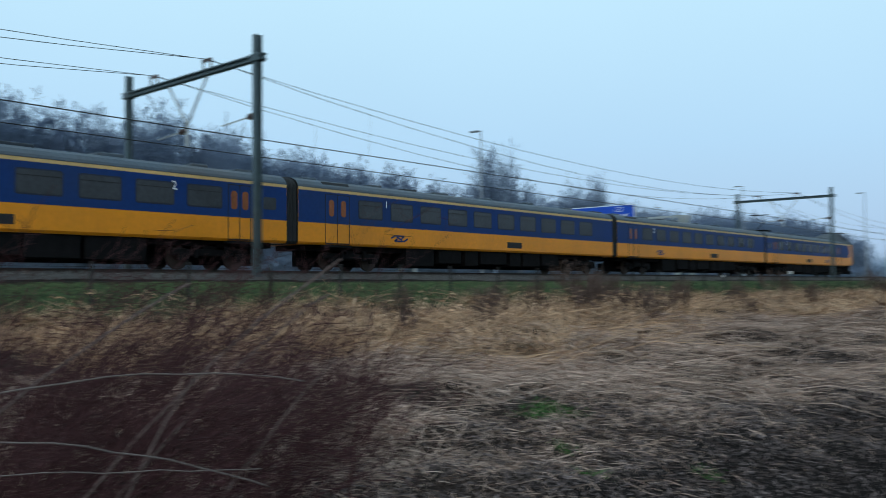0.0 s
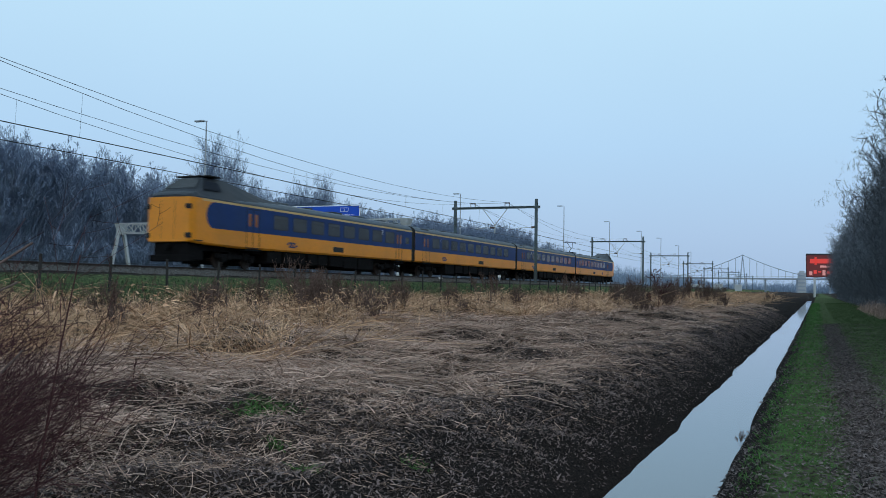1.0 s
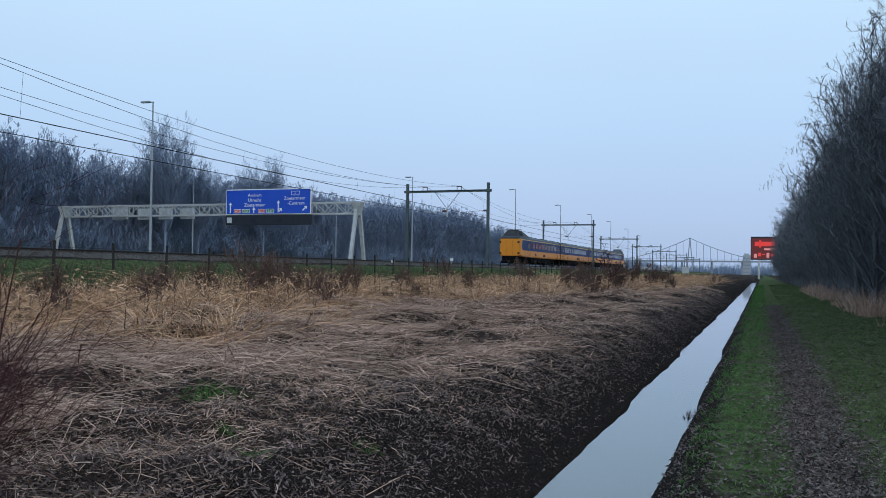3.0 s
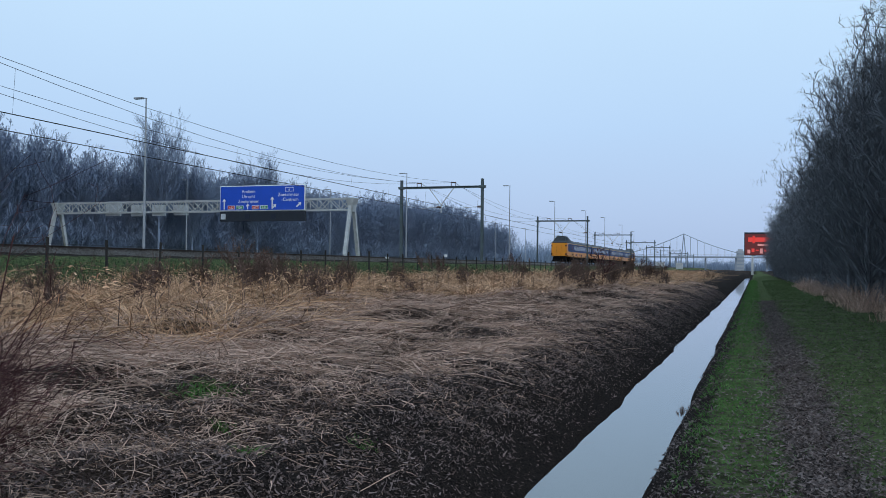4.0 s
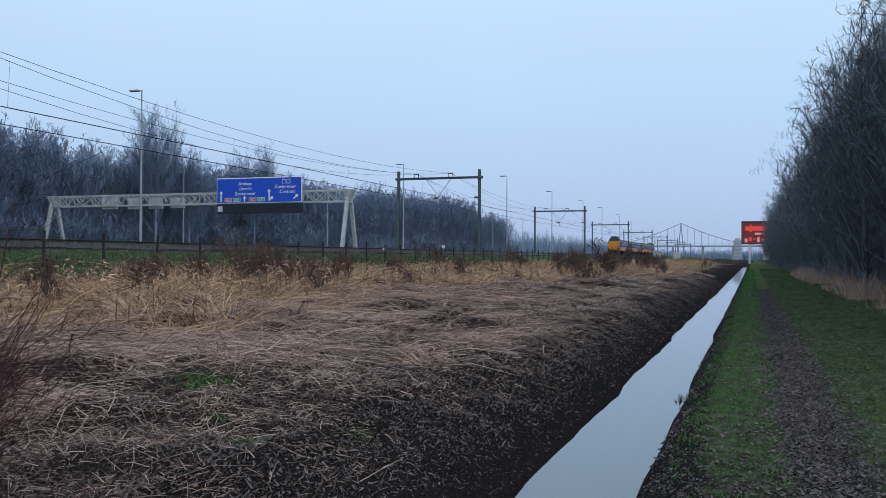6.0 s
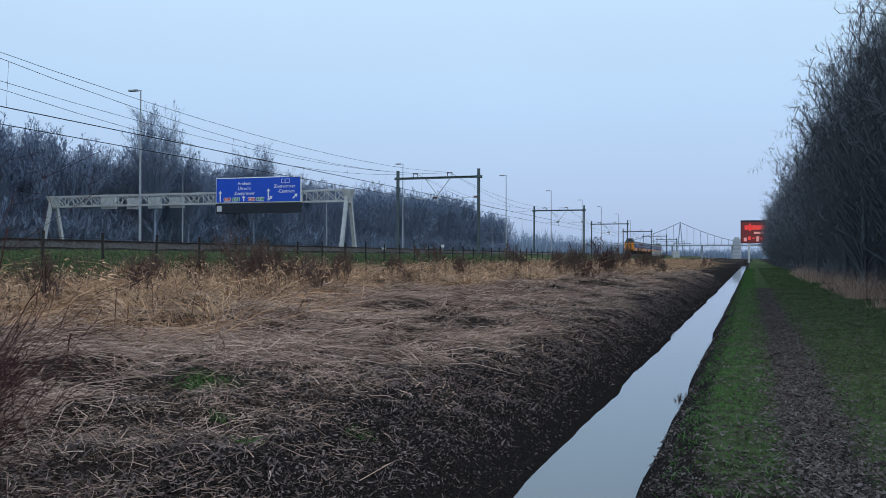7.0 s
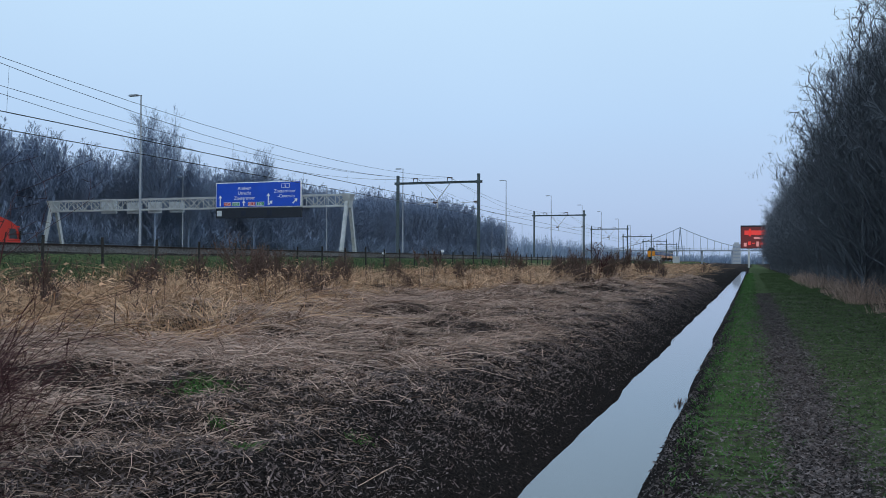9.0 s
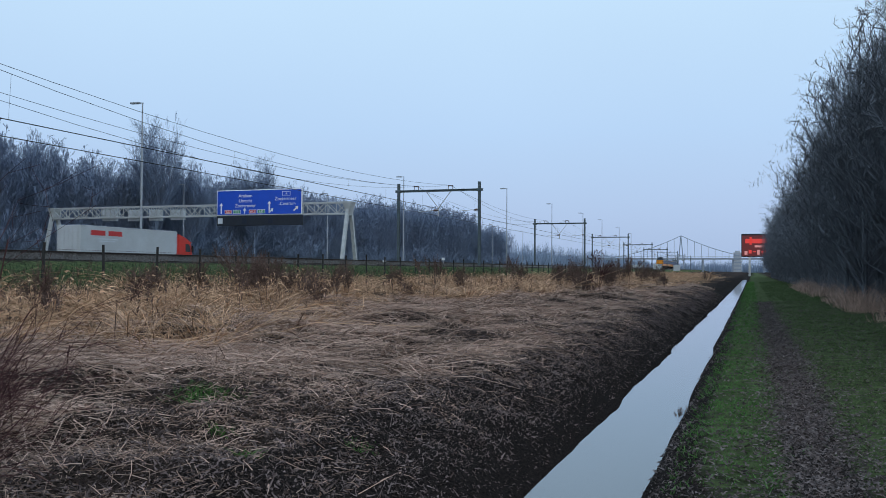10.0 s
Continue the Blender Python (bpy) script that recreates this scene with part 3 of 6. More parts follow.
def build_portal():
    """A two-track overhead line portal of green-grey steel, its foot at y = 0."""
    p = thing("overhead_line_portal", "green-grey steel portal over two railway tracks", "portal", "overhead line portals")
    for x in (-26.0, -35.4):
        bm = bmesh.new()
        for s in (-0.11, 0.11):
            box(bm, x - 0.14, x + 0.14, s - 0.014, s + 0.014, 1.7, 11.15)
        box(bm, x - 0.012, x + 0.012, -0.11, 0.11, 1.7, 11.15)
        mast = part("mast", bm, M_STEEL, p)
        boxpart("foundation", (x - 0.3, x + 0.3, -0.3, 0.3, 1.3, 1.92), M_CONCRETE, p, "grey concrete footing", 0.03)
        bm = bmesh.new()
        box(bm, x - 0.30, x + 0.30, -0.17, 0.17, 10.12, 10.42, 0.03)
        part("clamp", bm, M_STEEL, p)
    bm = bmesh.new()
    box(bm, -35.8, -25.6, -0.13, 0.13, 10.34, 10.40)
    box(bm, -35.8, -25.6, -0.13, 0.13, 10.16, 10.22)
    box(bm, -35.8, -25.6, -0.03, 0.03, 10.20, 10.36)
    part("beam", bm, M_STEEL, p)
    for tx in TRACKS:
        bm = bmesh.new()
        for s in (-0.26, 0.26):
            beam(bm, (tx + s, 0, 10.4), (tx + s, 0, 10.78), 0.06, 0.06)
        beam(bm, (tx - 0.3, 0, 10.78), (tx + 0.3, 0, 10.78), 0.09, 0.12)
        part("wire_saddle", bm, M_INSUL, p, "dark bracket that carries two bearer wires")
    mid = sum(TRACKS) / 2 + 0.6
    bm = bmesh.new()
    beam(bm, (mid - 1.45, 0, 10.2), (mid, 0, 8.35), 0.07, 0.07)
    beam(bm, (mid + 1.45, 0, 10.2), (mid, 0, 8.35), 0.07, 0.07)
    beam(bm, (mid, 0, 8.4), (mid, 0, 7.45), 0.11, 0.11)
    part("hanger", bm, M_GALV, p, "pale V-shaped drop bracket")
    for x0, x1 in ((mid, TRACKS[1] + 1.6), (-26.0, TRACKS[0] - 0.1 + 1.2)):
        bm = bmesh.new()
        rod(bm, (x0, 0, 8.1), (x0 - 0.55, 0, 8.1), 0.09, sides=8)
        for k in range(4):
            rod(bm, (x0 - 0.12 - k * 0.1, 0, 8.1), (x0 - 0.16 - k * 0.1, 0, 8.1), 0.13, sides=8)
        part("insulator", bm, M_INSUL, p, "dark ribbed insulator")
        bm = bmesh.new()
        rod(bm, (x0 - 0.5, 0, 8.1), (x0 - 2.3, 0, 7.98), 0.03, sides=5)
        part("registration_arm", bm, M_GALV, p)
    return p


portal = build_portal()
portal.matrix_basis = pose(0, FIRST, 0)
for k in range(-1, 9):
    if k:
        copy_thing(portal, pose(0, FIRST + SPAN * k, 0))


def cable(bm, pts, r):
    """One unbroken wire through the points."""
    rows = []
    for k, c in enumerate(pts):
        d = (Vector(pts[min(k + 1, len(pts) - 1)]) - Vector(pts[max(k - 1, 0)])).normalized()
        u = d.cross(Vector((0, 0, 1))).normalized()
        w = u.cross(d)
        rows.append([bm.verts.new(Vector(c) + (u * math.cos(a) + w * math.sin(a)) * r) for a in (0.5, 1.76, 3.01, 4.27, 5.53)])
    for a, b in zip(rows, rows[1:]):
        for i in range(5):
            bm.faces.new((a[i], a[(i + 1) % 5], b[(i + 1) % 5], b[i]))


def build_wires():
    for tx in TRACKS:
        for kind, dx, sag, top in (("bearer_wire", -0.1, 1.38, 10.84), ("bearer_wire", 0.12, 2.08, 10.80), ("contact_wire", 0.0, 0.0, 7.95)):
            bm = bmesh.new()
            pts = []
            for k in range(-1, 8):
                for i in range(12):
                    s = i / 12
                    stag = (0.2 if k % 2 else -0.2) * (1 - 2 * s) if not sag else 0
                    pts.append((tx + dx + stag, FIRST + SPAN * (k + s), top - sag * (1 - (2 * s - 1) ** 2)))
            cable(bm, pts, 0.013 if sag else 0.024)
            tagged(part(kind, bm, M_WIRE), "thin dark overhead wire stretched between the portals", "wire", "overhead wires")
        for k in range(-1, 4):
            for s in (0.13, 0.38, 0.62, 0.87):
                bm = bmesh.new()
                y = FIRST + SPAN * (k + s)
                z = 10.80 - 2.08 * (1 - (2 * s - 1) ** 2)
                cable(bm, [(tx + 0.12, y, z), (tx, y + 0.01, 7.95)], 0.006)
                tagged(part("dropper_wire", bm, M_WIRE), "thin vertical dropper between bearer and contact wire", "wire", "dropper wires")


build_wires()


def build_fence():
    fence = thing("lineside_fence", "dark weathered post and wire fence along the railway", "fence", m=pose(-22.3, 0, 0))
    rng = random.Random(11)
    bm = bmesh.new()
    rod(bm, (0, 0, -0.3), (0, 0, 1.30), 0.055, 0.05, 7)
    post = part("post", bm, M_POST, fence)
    y0 = 23.1 - 3.0 * 14
    for k in range(110):
        y = y0 + 3.0 * k
        z = float(land(-22.3, y)) + rng.uniform(-0.05, 0.06)
        m = pose(rng.uniform(-0.05, 0.05), y, z, rng.uniform(-2, 2), rng.uniform(-2, 2), rng.uniform(0, 90))
        if k:
            same("post", post, fence, m)
        else:
            post.matrix_basis = m
    for h in (0.35, 0.7, 1.1):
        bm = bmesh.new()
        beam(bm, (0, y0, 1.15 + h), (0, y0 + 327, 1.15 + h), 0.008, 0.008)
        part("fence_wire", bm, M_WIRE, fence)


build_fence()

# white lineside boards near the rails
for y, z in ((62.9, 2.2), (77.5, 2.62)):
    b = thing("lineside_board", "small white lineside board on a short stake", "marker", "lineside boards", pose(-26.4, y, z - 0.285))
    boxpart("plate", (-0.15, 0.15, -0.015, 0.015, 0.15, 0.40), M_WHITE, b, bevel=0.01)
    boxpart("stake", (-0.02, 0.02, 0.016, 0.05, -0.4, 0.36), M_GALV, b)


# ---- train: a four-car electric unit, nose end at y = 0, rail top at z = 0 ----
SIDE = 1.41
PROFILE = [(-1.33, 1.12), (-SIDE, 1.22), (-SIDE, 2.0), (-SIDE, 3.0), (-SIDE, 3.53), (-1.37, 3.66), (-1.22, 3.82), (-0.9, 3.95), (-0.45, 4.01),
           (0, 4.03), (0.45, 4.01), (0.9, 3.95), (1.22, 3.82), (1.37, 3.66), (SIDE, 3.53), (SIDE, 3.0), (SIDE, 2.0), (SIDE, 1.22), (1.33, 1.12)]


def loft(bm, sections, caps=True):
    """A skin over rows of points of equal number."""
    rows = [[bm.verts.new(p) for p in s] for s in sections]
    n = len(rows[0])
    for a, b in zip(rows, rows[1:]):
        for i in range(n):
            bm.faces.new((a[i], a[(i + 1) % n], b[(i + 1) % n], b[i]))
    if caps:
        bm.faces.new(rows[0])
        bm.faces.new(rows[-1])
    return rows


def rounded_panel(bm, y0, y1, z0, z1, x, t, r0, r1, sides=(1, -1)):
    """A flat plate on the car's sides with rounded ends of radius r0 and r1."""
    for s in sides:
        pts = []
        for cy, cz, r, a0 in ((y1 - r1, z0 + r1, r1, 270), (y1 - r1, z1 - r1, r1, 0), (y0 + r0, z1 - r0, r0, 90), (y0 + r0, z0 + r0, r0, 180)):
            for k in range(5):
                a = radians(a0 + 22.5 * k)
                pts.append((cy + r * math.cos(a), cz + r * math.sin(a)))
        lo = [bm.verts.new((s * x, p[0], p[1])) for p in pts]
        hi = [bm.verts.new((s * (x + t), p[0], p[1])) for p in pts]
        bm.faces.new(hi)
        for i in range(len(pts)):
            bm.faces.new((lo[i], lo[(i + 1) % len(pts)], hi[(i + 1) % len(pts)], hi[i]))


def build_car(train, length, cab, windows, doors, small, number, logo_y, grille_y):
    bm = bmesh.new()
    secs = []
    if cab:
        for y, hw, top in ((0.0, 1.20, 0.0), (0.06, 1.29, 0.05), (0.20, 1.36, 0.1), (0.5, SIDE, 0.15), (1.2, SIDE, 0.3), (4.0, SIDE, 1.0)):
            lift = 0.16 * max(0, 1 - y / 2.2)
            secs.append([(x * hw / SIDE, y, (z + lift if z < 1.5 else z) if z <= 3.53 else 3.53 + (z - 3.53) * top) for x, z in PROFILE])
    else:
        secs.append([(x, 0.3, z) for x, z in PROFILE])
    secs.append([(x, length - 0.3, z) for x, z in PROFILE])
    loft(bm, secs)
    for fc in bm.faces:
        c = fc.calc_center_median()
        fc.material_index = 1 if c.z > 3.56 and 0.5 < c.y < length - 0.31 or (c.z > 3.56 and not cab and 0.31 < c.y < length - 0.31) else 0
        if c.y > length - 0.31 or (not cab and c.y < 0.31):
            fc.material_index = 2
    body = part("car_body", bm, (M_YELLOW, M_ROOF, M_BELLOW), train, "yellow car side under a dirty grey roof")
    for s in (1, -1):
        bm = bmesh.new()
        rounded_panel(bm, 1.25 if cab else 0.31, length - 0.31, 2.05, 3.41, SIDE, 0.006, 0.62 if cab else 0.01, 0.01, (s,))
        part("blue_band", bm, M_TBLUE, body, "dark blue window band")
        bm = bmesh.new()
        rounded_panel(bm, 0.9 if cab else 0.31, length - 0.31, 3.415, 3.535, SIDE, 0.005, 0.01, 0.01, (s,))
        part("waist_stripe", bm, M_STRIPE, body, "thin pale cream-yellow stripe under the roof")
        for y0, y1 in windows:
            bm = bmesh.new()
            rounded_panel(bm, y0, y1, 2.34, 3.20, SIDE + 0.006, 0.004, 0.10, 0.10, (s,))
            part("window_frame", bm, M_FRAME, body)
            bm = bmesh.new()
            rounded_panel(bm, y0 + 0.05, y1 - 0.05, 2.39, 3.15, SIDE + 0.010, 0.004, 0.08, 0.08, (s,))
            part("window_pane", bm, M_GLASS, body, "dark tinted window pane")
            bm = bmesh.new()
            box(bm, s * (SIDE + 0.014), s * (SIDE + 0.020), y0 + 0.07, y1 - 0.07, 2.955, 2.985)
            part("vent_window_bar", bm, M_GAP, body)
        for y0, y1 in doors:
            for a, b in ((y0, (y0 + y1) / 2), ((y0 + y1) / 2, y1)):
                bm = bmesh.new()
                for p0, p1, q0, q1 in ((a - 0.014, a + 0.014, 1.2, 3.32), (b - 0.014, b + 0.014, 1.2, 3.32), (a, b, 3.30, 3.33), (a, b, 1.16, 1.2)):
                    box(bm, s * SIDE, s * (SIDE + 0.012), p0, p1, q0, q1)
                part("door_seam", bm, M_GAP, body)
                bm = bmesh.new()
                c = (a + b) / 2
                rounded_panel(bm, c - 0.14, c + 0.14, 2.36, 3.08, SIDE + 0.006, 0.006, 0.12, 0.12, (s,))
                part("door_window", bm, M_DOORGLASS, body, "narrow orange-tinted door window")
            boxpart("step", (s * (SIDE - 0.2), s * (SIDE + 0.06), y0 - 0.1, y1 + 0.1, 1.02, 1.12), M_UNDER, body)
        for y0, y1 in small:
            bm = bmesh.new()
            rounded_panel(bm, y0, y1, 2.45, 2.95, SIDE + 0.006, 0.005, 0.08, 0.08, (s,))
            part("small_window", bm, M_GLASS, body)
        bm = bmesh.new()
        rounded_panel(bm, grille_y, grille_y + 1.35, 1.36, 1.68, SIDE, 0.008, 0.03, 0.03, (s,))
        part("grille", bm, M_GAP, body, "dark ventilation grille")
        bm = bmesh.new()
        e = SIDE + 0.008
        for k, (dy, dz) in enumerate(((0.0, 0.12), (0.0, -0.12), (0.0, 0.0))):
            y = logo_y
            if k < 2:
                beam(bm, (s * e, y - 0.34, 1.55 + dz), (s * e, y + 0.34, 1.55 + dz), 0.012, 0.075)
                t = 1 if k else -1
                beam(bm, (s * e, y + t * 0.32, 1.55 + dz), (s * e, y + t * 0.56, 1.55), 0.012, 0.075)
                beam(bm, (s * e, y - t * 0.32, 1.55 + dz), (s * e, y - t * 0.14, 1.55), 0.012, 0.075)
            else:
                beam(bm, (s * e, y - 0.18, 1.62), (s * e, y + 0.18, 1.48), 0.012, 0.075)
        part("emblem", bm, M_TBLUE, body, "plain dark blue emblem")
    for s, rz in ((1, 90), (-1, -90)):
        text_part("class_number", number[0], 0.46, M_WHITE, body, Matrix.Translation((s * (SIDE + 0.014), number[1], 2.93)) @ pose(0, 0, 0, 90, 0, rz))
    rng = random.Random(int(length * 10) + len(windows))
    y = 8.6 if cab else 1.0
    while y < length - 1.2:
        w = rng.uniform(0.5, 1.4)
        boxpart("roof_vent", (-0.8, 0.8, y, y + w, 3.88, 4.05 + rng.uniform(0, 0.06)), M_CABROOF if rng.random() < 0.4 else M_ROOF, body, bevel=0.05)
        y += w + rng.uniform(1.2, 3.4)
    if not cab:
        for s in (1, -1):
            bm = bmesh.new()
            loft(bm, [[(s * 1.38, yy, 3.58), (s * 1.22, yy, 3.87), (s * 1.17, yy, 3.86), (s * 1.33, yy, 3.57)] for yy in (1.75, 3.3)])
            part("roof_intake", bm, M_GAP, body, "dark louvred air intake")
    for s in (1, -1):
        boxpart("rain_gutter", (s * 1.38, s * 1.43, 0.6, length - 0.6, 3.54, 3.565), M_ROOF, body)
    bm = bmesh.new()
    y = 7.0
    while y < length - 7.5:
        w = rng.uniform(0.8, 2.6)
        box(bm, -1.25, 1.25, y, y + w, rng.uniform(0.26, 0.45), 1.13, 0.03)
        y += w + rng.uniform(0.06, 0.4)
    box(bm, -1.0, 1.0, 1.0, length - 0.8, 0.9, 1.14)
    # Full-length plate added to stop light showing through under the car.
    box(bm, -0.1, 0.1, 1.2, length - 1.0, 0.2, 1.0)
    part("underframe", bm, M_UNDER, body)
    for yb in (4.3 if cab else 3.7, length - 3.7):
        bm = bmesh.new()
        for s in (1, -1):
            box(bm, s * 1.0 - 0.09, s * 1.0 + 0.09, yb - 1.7, yb + 1.7, 0.52, 0.78, 0.04)
            for k in (-1.25, 1.25):
                box(bm, s * 1.12 - 0.12, s * 1.12 + 0.12, yb + k - 0.2, yb + k + 0.2, 0.34, 0.62, 0.03)
                rod(bm, (s * 1.12, yb + k * 0.55, 0.45), (s * 1.12, yb + k * 0.55, 0.9), 0.1, sides=8)
        box(bm, -1.0, 1.0, yb - 0.3, yb + 0.3, 0.5, 1.0)
        bogie = part("bogie_frame", bm, M_UNDER, body)
        for k in (-1.25, 1.25):
            bm = bmesh.new()
            rod(bm, (-0.80, yb + k, 0.46), (-0.66, yb + k, 0.46), 0.46, sides=24)
            rod(bm, (0.66, yb + k, 0.46), (0.80, yb + k, 0.46), 0.46, sides=24)
            rod(bm, (-0.7, yb + k, 0.46), (0.7, yb + k, 0.46), 0.08, sides=8)
            part("wheelset", bm, M_RAIL, body, "brown steel wheelset")
    if cab:
        secs = []
        for y, hb, ht, zt in ((0.03, 1.10, 1.0, 3.66), (0.25, 1.33, 1.22, 3.78), (0.62, 1.40, 1.22, 3.90), (0.75, 1.40, 1.05, 4.02), (1.55, 1.40, 0.80, 4.66), (1.9, 1.40, 0.78, 4.76),
                             (3.3, 1.40, 0.80, 4.76), (5.0, 1.39, 0.85, 4.48), (6.6, 1.37, 0.9, 4.18), (8.4, 1.34, 0.9, 4.05)):
            z0 = 3.48
            secs.append([(-hb, y, z0), (-hb * 0.99, y, min(3.60, zt - 0.05)), (-(hb + ht) / 2 * 0.99, y, (3.62 + zt) / 2), (-ht, y, zt - 0.05), (-ht * 0.5, y, zt), (ht * 0.5, y, zt), (ht, y, zt - 0.05), ((hb + ht) / 2 * 0.99, y, (3.62 + zt) / 2), (hb * 0.99, y, min(3.60, zt - 0.05)), (hb, y, z0)])
        bm = bmesh.new()
        loft(bm, secs)
        cabroof = part("cab_roof", bm, M_CABROOF, body, "dark grey raised driver's cab")
        bm = bmesh.new()
        v = [bm.verts.new(p) for p in ((-0.98, 0.79, 4.075), (0.98, 0.79, 4.075), (0.72, 1.50, 4.655), (-0.72, 1.50, 4.655))]
        bm.faces.new(v)
        bmesh.ops.solidify(bm, geom=bm.faces[:], thickness=-0.02)
        part("windscreen", bm, M_GLASS, body, "sloping glass windscreen of the raised cab")
        for s in (1, -1):
            bm = bmesh.new()
            v = [bm.verts.new(p) for p in ((s * 1.235, 1.25, 4.03), (s * 0.98, 1.62, 4.50), (s * 0.96, 2.7, 4.50), (s * 1.235, 2.7, 4.03))]
            bm.faces.new(v)
            bmesh.ops.solidify(bm, geom=bm.faces[:], thickness=0.03)
            part("cab_side_window", bm, M_FRAME, body, "dark side window of the raised cab")
            for z, name in ((3.06, "marker_lamp"), (1.60, "head_lamp")):
                bm = bmesh.new()
                box(bm, s * 1.24 - 0.13, s * 1.24 + 0.13, -0.02, 0.18, z - 0.13, z + 0.13, 0.03)
                rod(bm, (s * 1.20, -0.06, z), (s * 1.20, 0.0, z), 0.09, sides=12)
                part(name, bm, M_GAP, body, "unlit dark lamp housing")
            boxpart("handrail", (s * 1.39 - 0.02, s * 1.39 + 0.06, 0.35, 0.95, 1.34, 1.39), M_GAP, body)
        bm = bmesh.new()
        box(bm, -1.05, 1.05, 1.75, 2.85, 4.77, 4.84, 0.02)
        rod(bm, (-0.6, 2.3, 4.8), (-0.6, 2.3, 5.0), 0.02, sides=5)
        part("roof_hatch", bm, M_GAP, body)
        bm = bmesh.new()
        for s in (-0.42, 0.42):
            box(bm, s - 0.006, s + 0.006, -0.008, 0.0, 1.4, 3.4)
        part("nose_door_seam", bm, M_GAP, body)
        bm = bmesh.new()
        box(bm, -1.1, 1.1, 0.25, 1.5, 0.35, 1.27, 0.1)
        box(bm, -1.25, 1.25, 0.15, 0.6, 0.28, 0.62, 0.06)
        rod(bm, (0, -0.1, 1.02), (0, 0.5, 1.02), 0.16, sides=10)
        part("coupler_and_plough", bm, M_UNDER, body, "black coupler and rail guard")
    return body


def build_train():
    train = thing("electric_train", "yellow and dark blue four-car electric passenger train on the near track", "train")
    wide = [(7.3 + 2.06 * k, 8.85 + 2.06 * k) for k in range(8)]
    one = [(3.75 + 2.06 * k, 5.28 + 2.06 * k) for k in range(10)]
    pitch = 26.6
    cab_spec = dict(cab=True, windows=wide[:8], doors=[(4.7, 5.9), (23.55, 24.6)], small=[(25.2, 25.85)], number=("2", 21.2), logo_y=9.3, grille_y=14.2)
    mid_spec = dict(cab=False, windows=one, doors=[(1.8, 3.2)], small=[], number=("1", 5.53), logo_y=6.4, grille_y=14.9)
    build_car(train, pitch + 0.1, **cab_spec)
    for k in (1, 2):
        spec = dict(mid_spec)
        if k == 2:
            spec["number"] = ("2", 5.53)
        car = build_car(train, pitch, **spec)
        car.matrix_basis = pose(0, pitch * k + 0.1, 0)
    tail = build_car(train, pitch, **cab_spec)
    tail.matrix_basis = pose(0, pitch * 4, 0, 0, 0, 180)
    for k in (1, 2, 3):
        bm = bmesh.new()
        y = pitch * k + 0.1
        secs = []
        for i in range(7):
            s = 0.97 if i % 2 else 0.93
            secs.append([(x * s, y - 0.33 + i * 0.11, 1.0 + (z - 1.0) * (0.995 if i % 2 else 0.97)) for x, z in PROFILE])
        loft(bm, secs)
        part("gangway_bellows", bm, M_BELLOW, train, "black rubber gangway bellows between cars")
    # raised single-arm pantograph near the third joint
    y = pitch * 3 + 2.6
    bm = bmesh.new()
    box(bm, -0.7, 0.7, y - 0.9, y + 0.9, 4.1, 4.2)
    for s in (-0.55, 0.55):
        for k in (-0.7, 0.7):
            rod(bm, (s, y + k, 3.95), (s, y + k, 4.2), 0.07, sides=8)
    rod(bm, (0, y - 0.7, 4.2), (0, y + 0.75, 4.85), 0.05, sides=6)
    rod(bm, (0.1, y + 0.75, 4.85), (0.4, y - 0.3, 5.55), 0.035, sides=6)
    rod(bm, (-0.1, y + 0.75, 4.85), (-0.4, y - 0.3, 5.55), 0.035, sides=6)
    for k in (-0.17, 0.17):
        beam(bm, (-0.85, y - 0.3 + k, 5.58), (0.85, y - 0.3 + k, 5.58), 0.05, 0.05)
    part("pantograph", bm, M_UNDER, train, "raised dark pantograph touching the wire")
    return train


train = build_train()


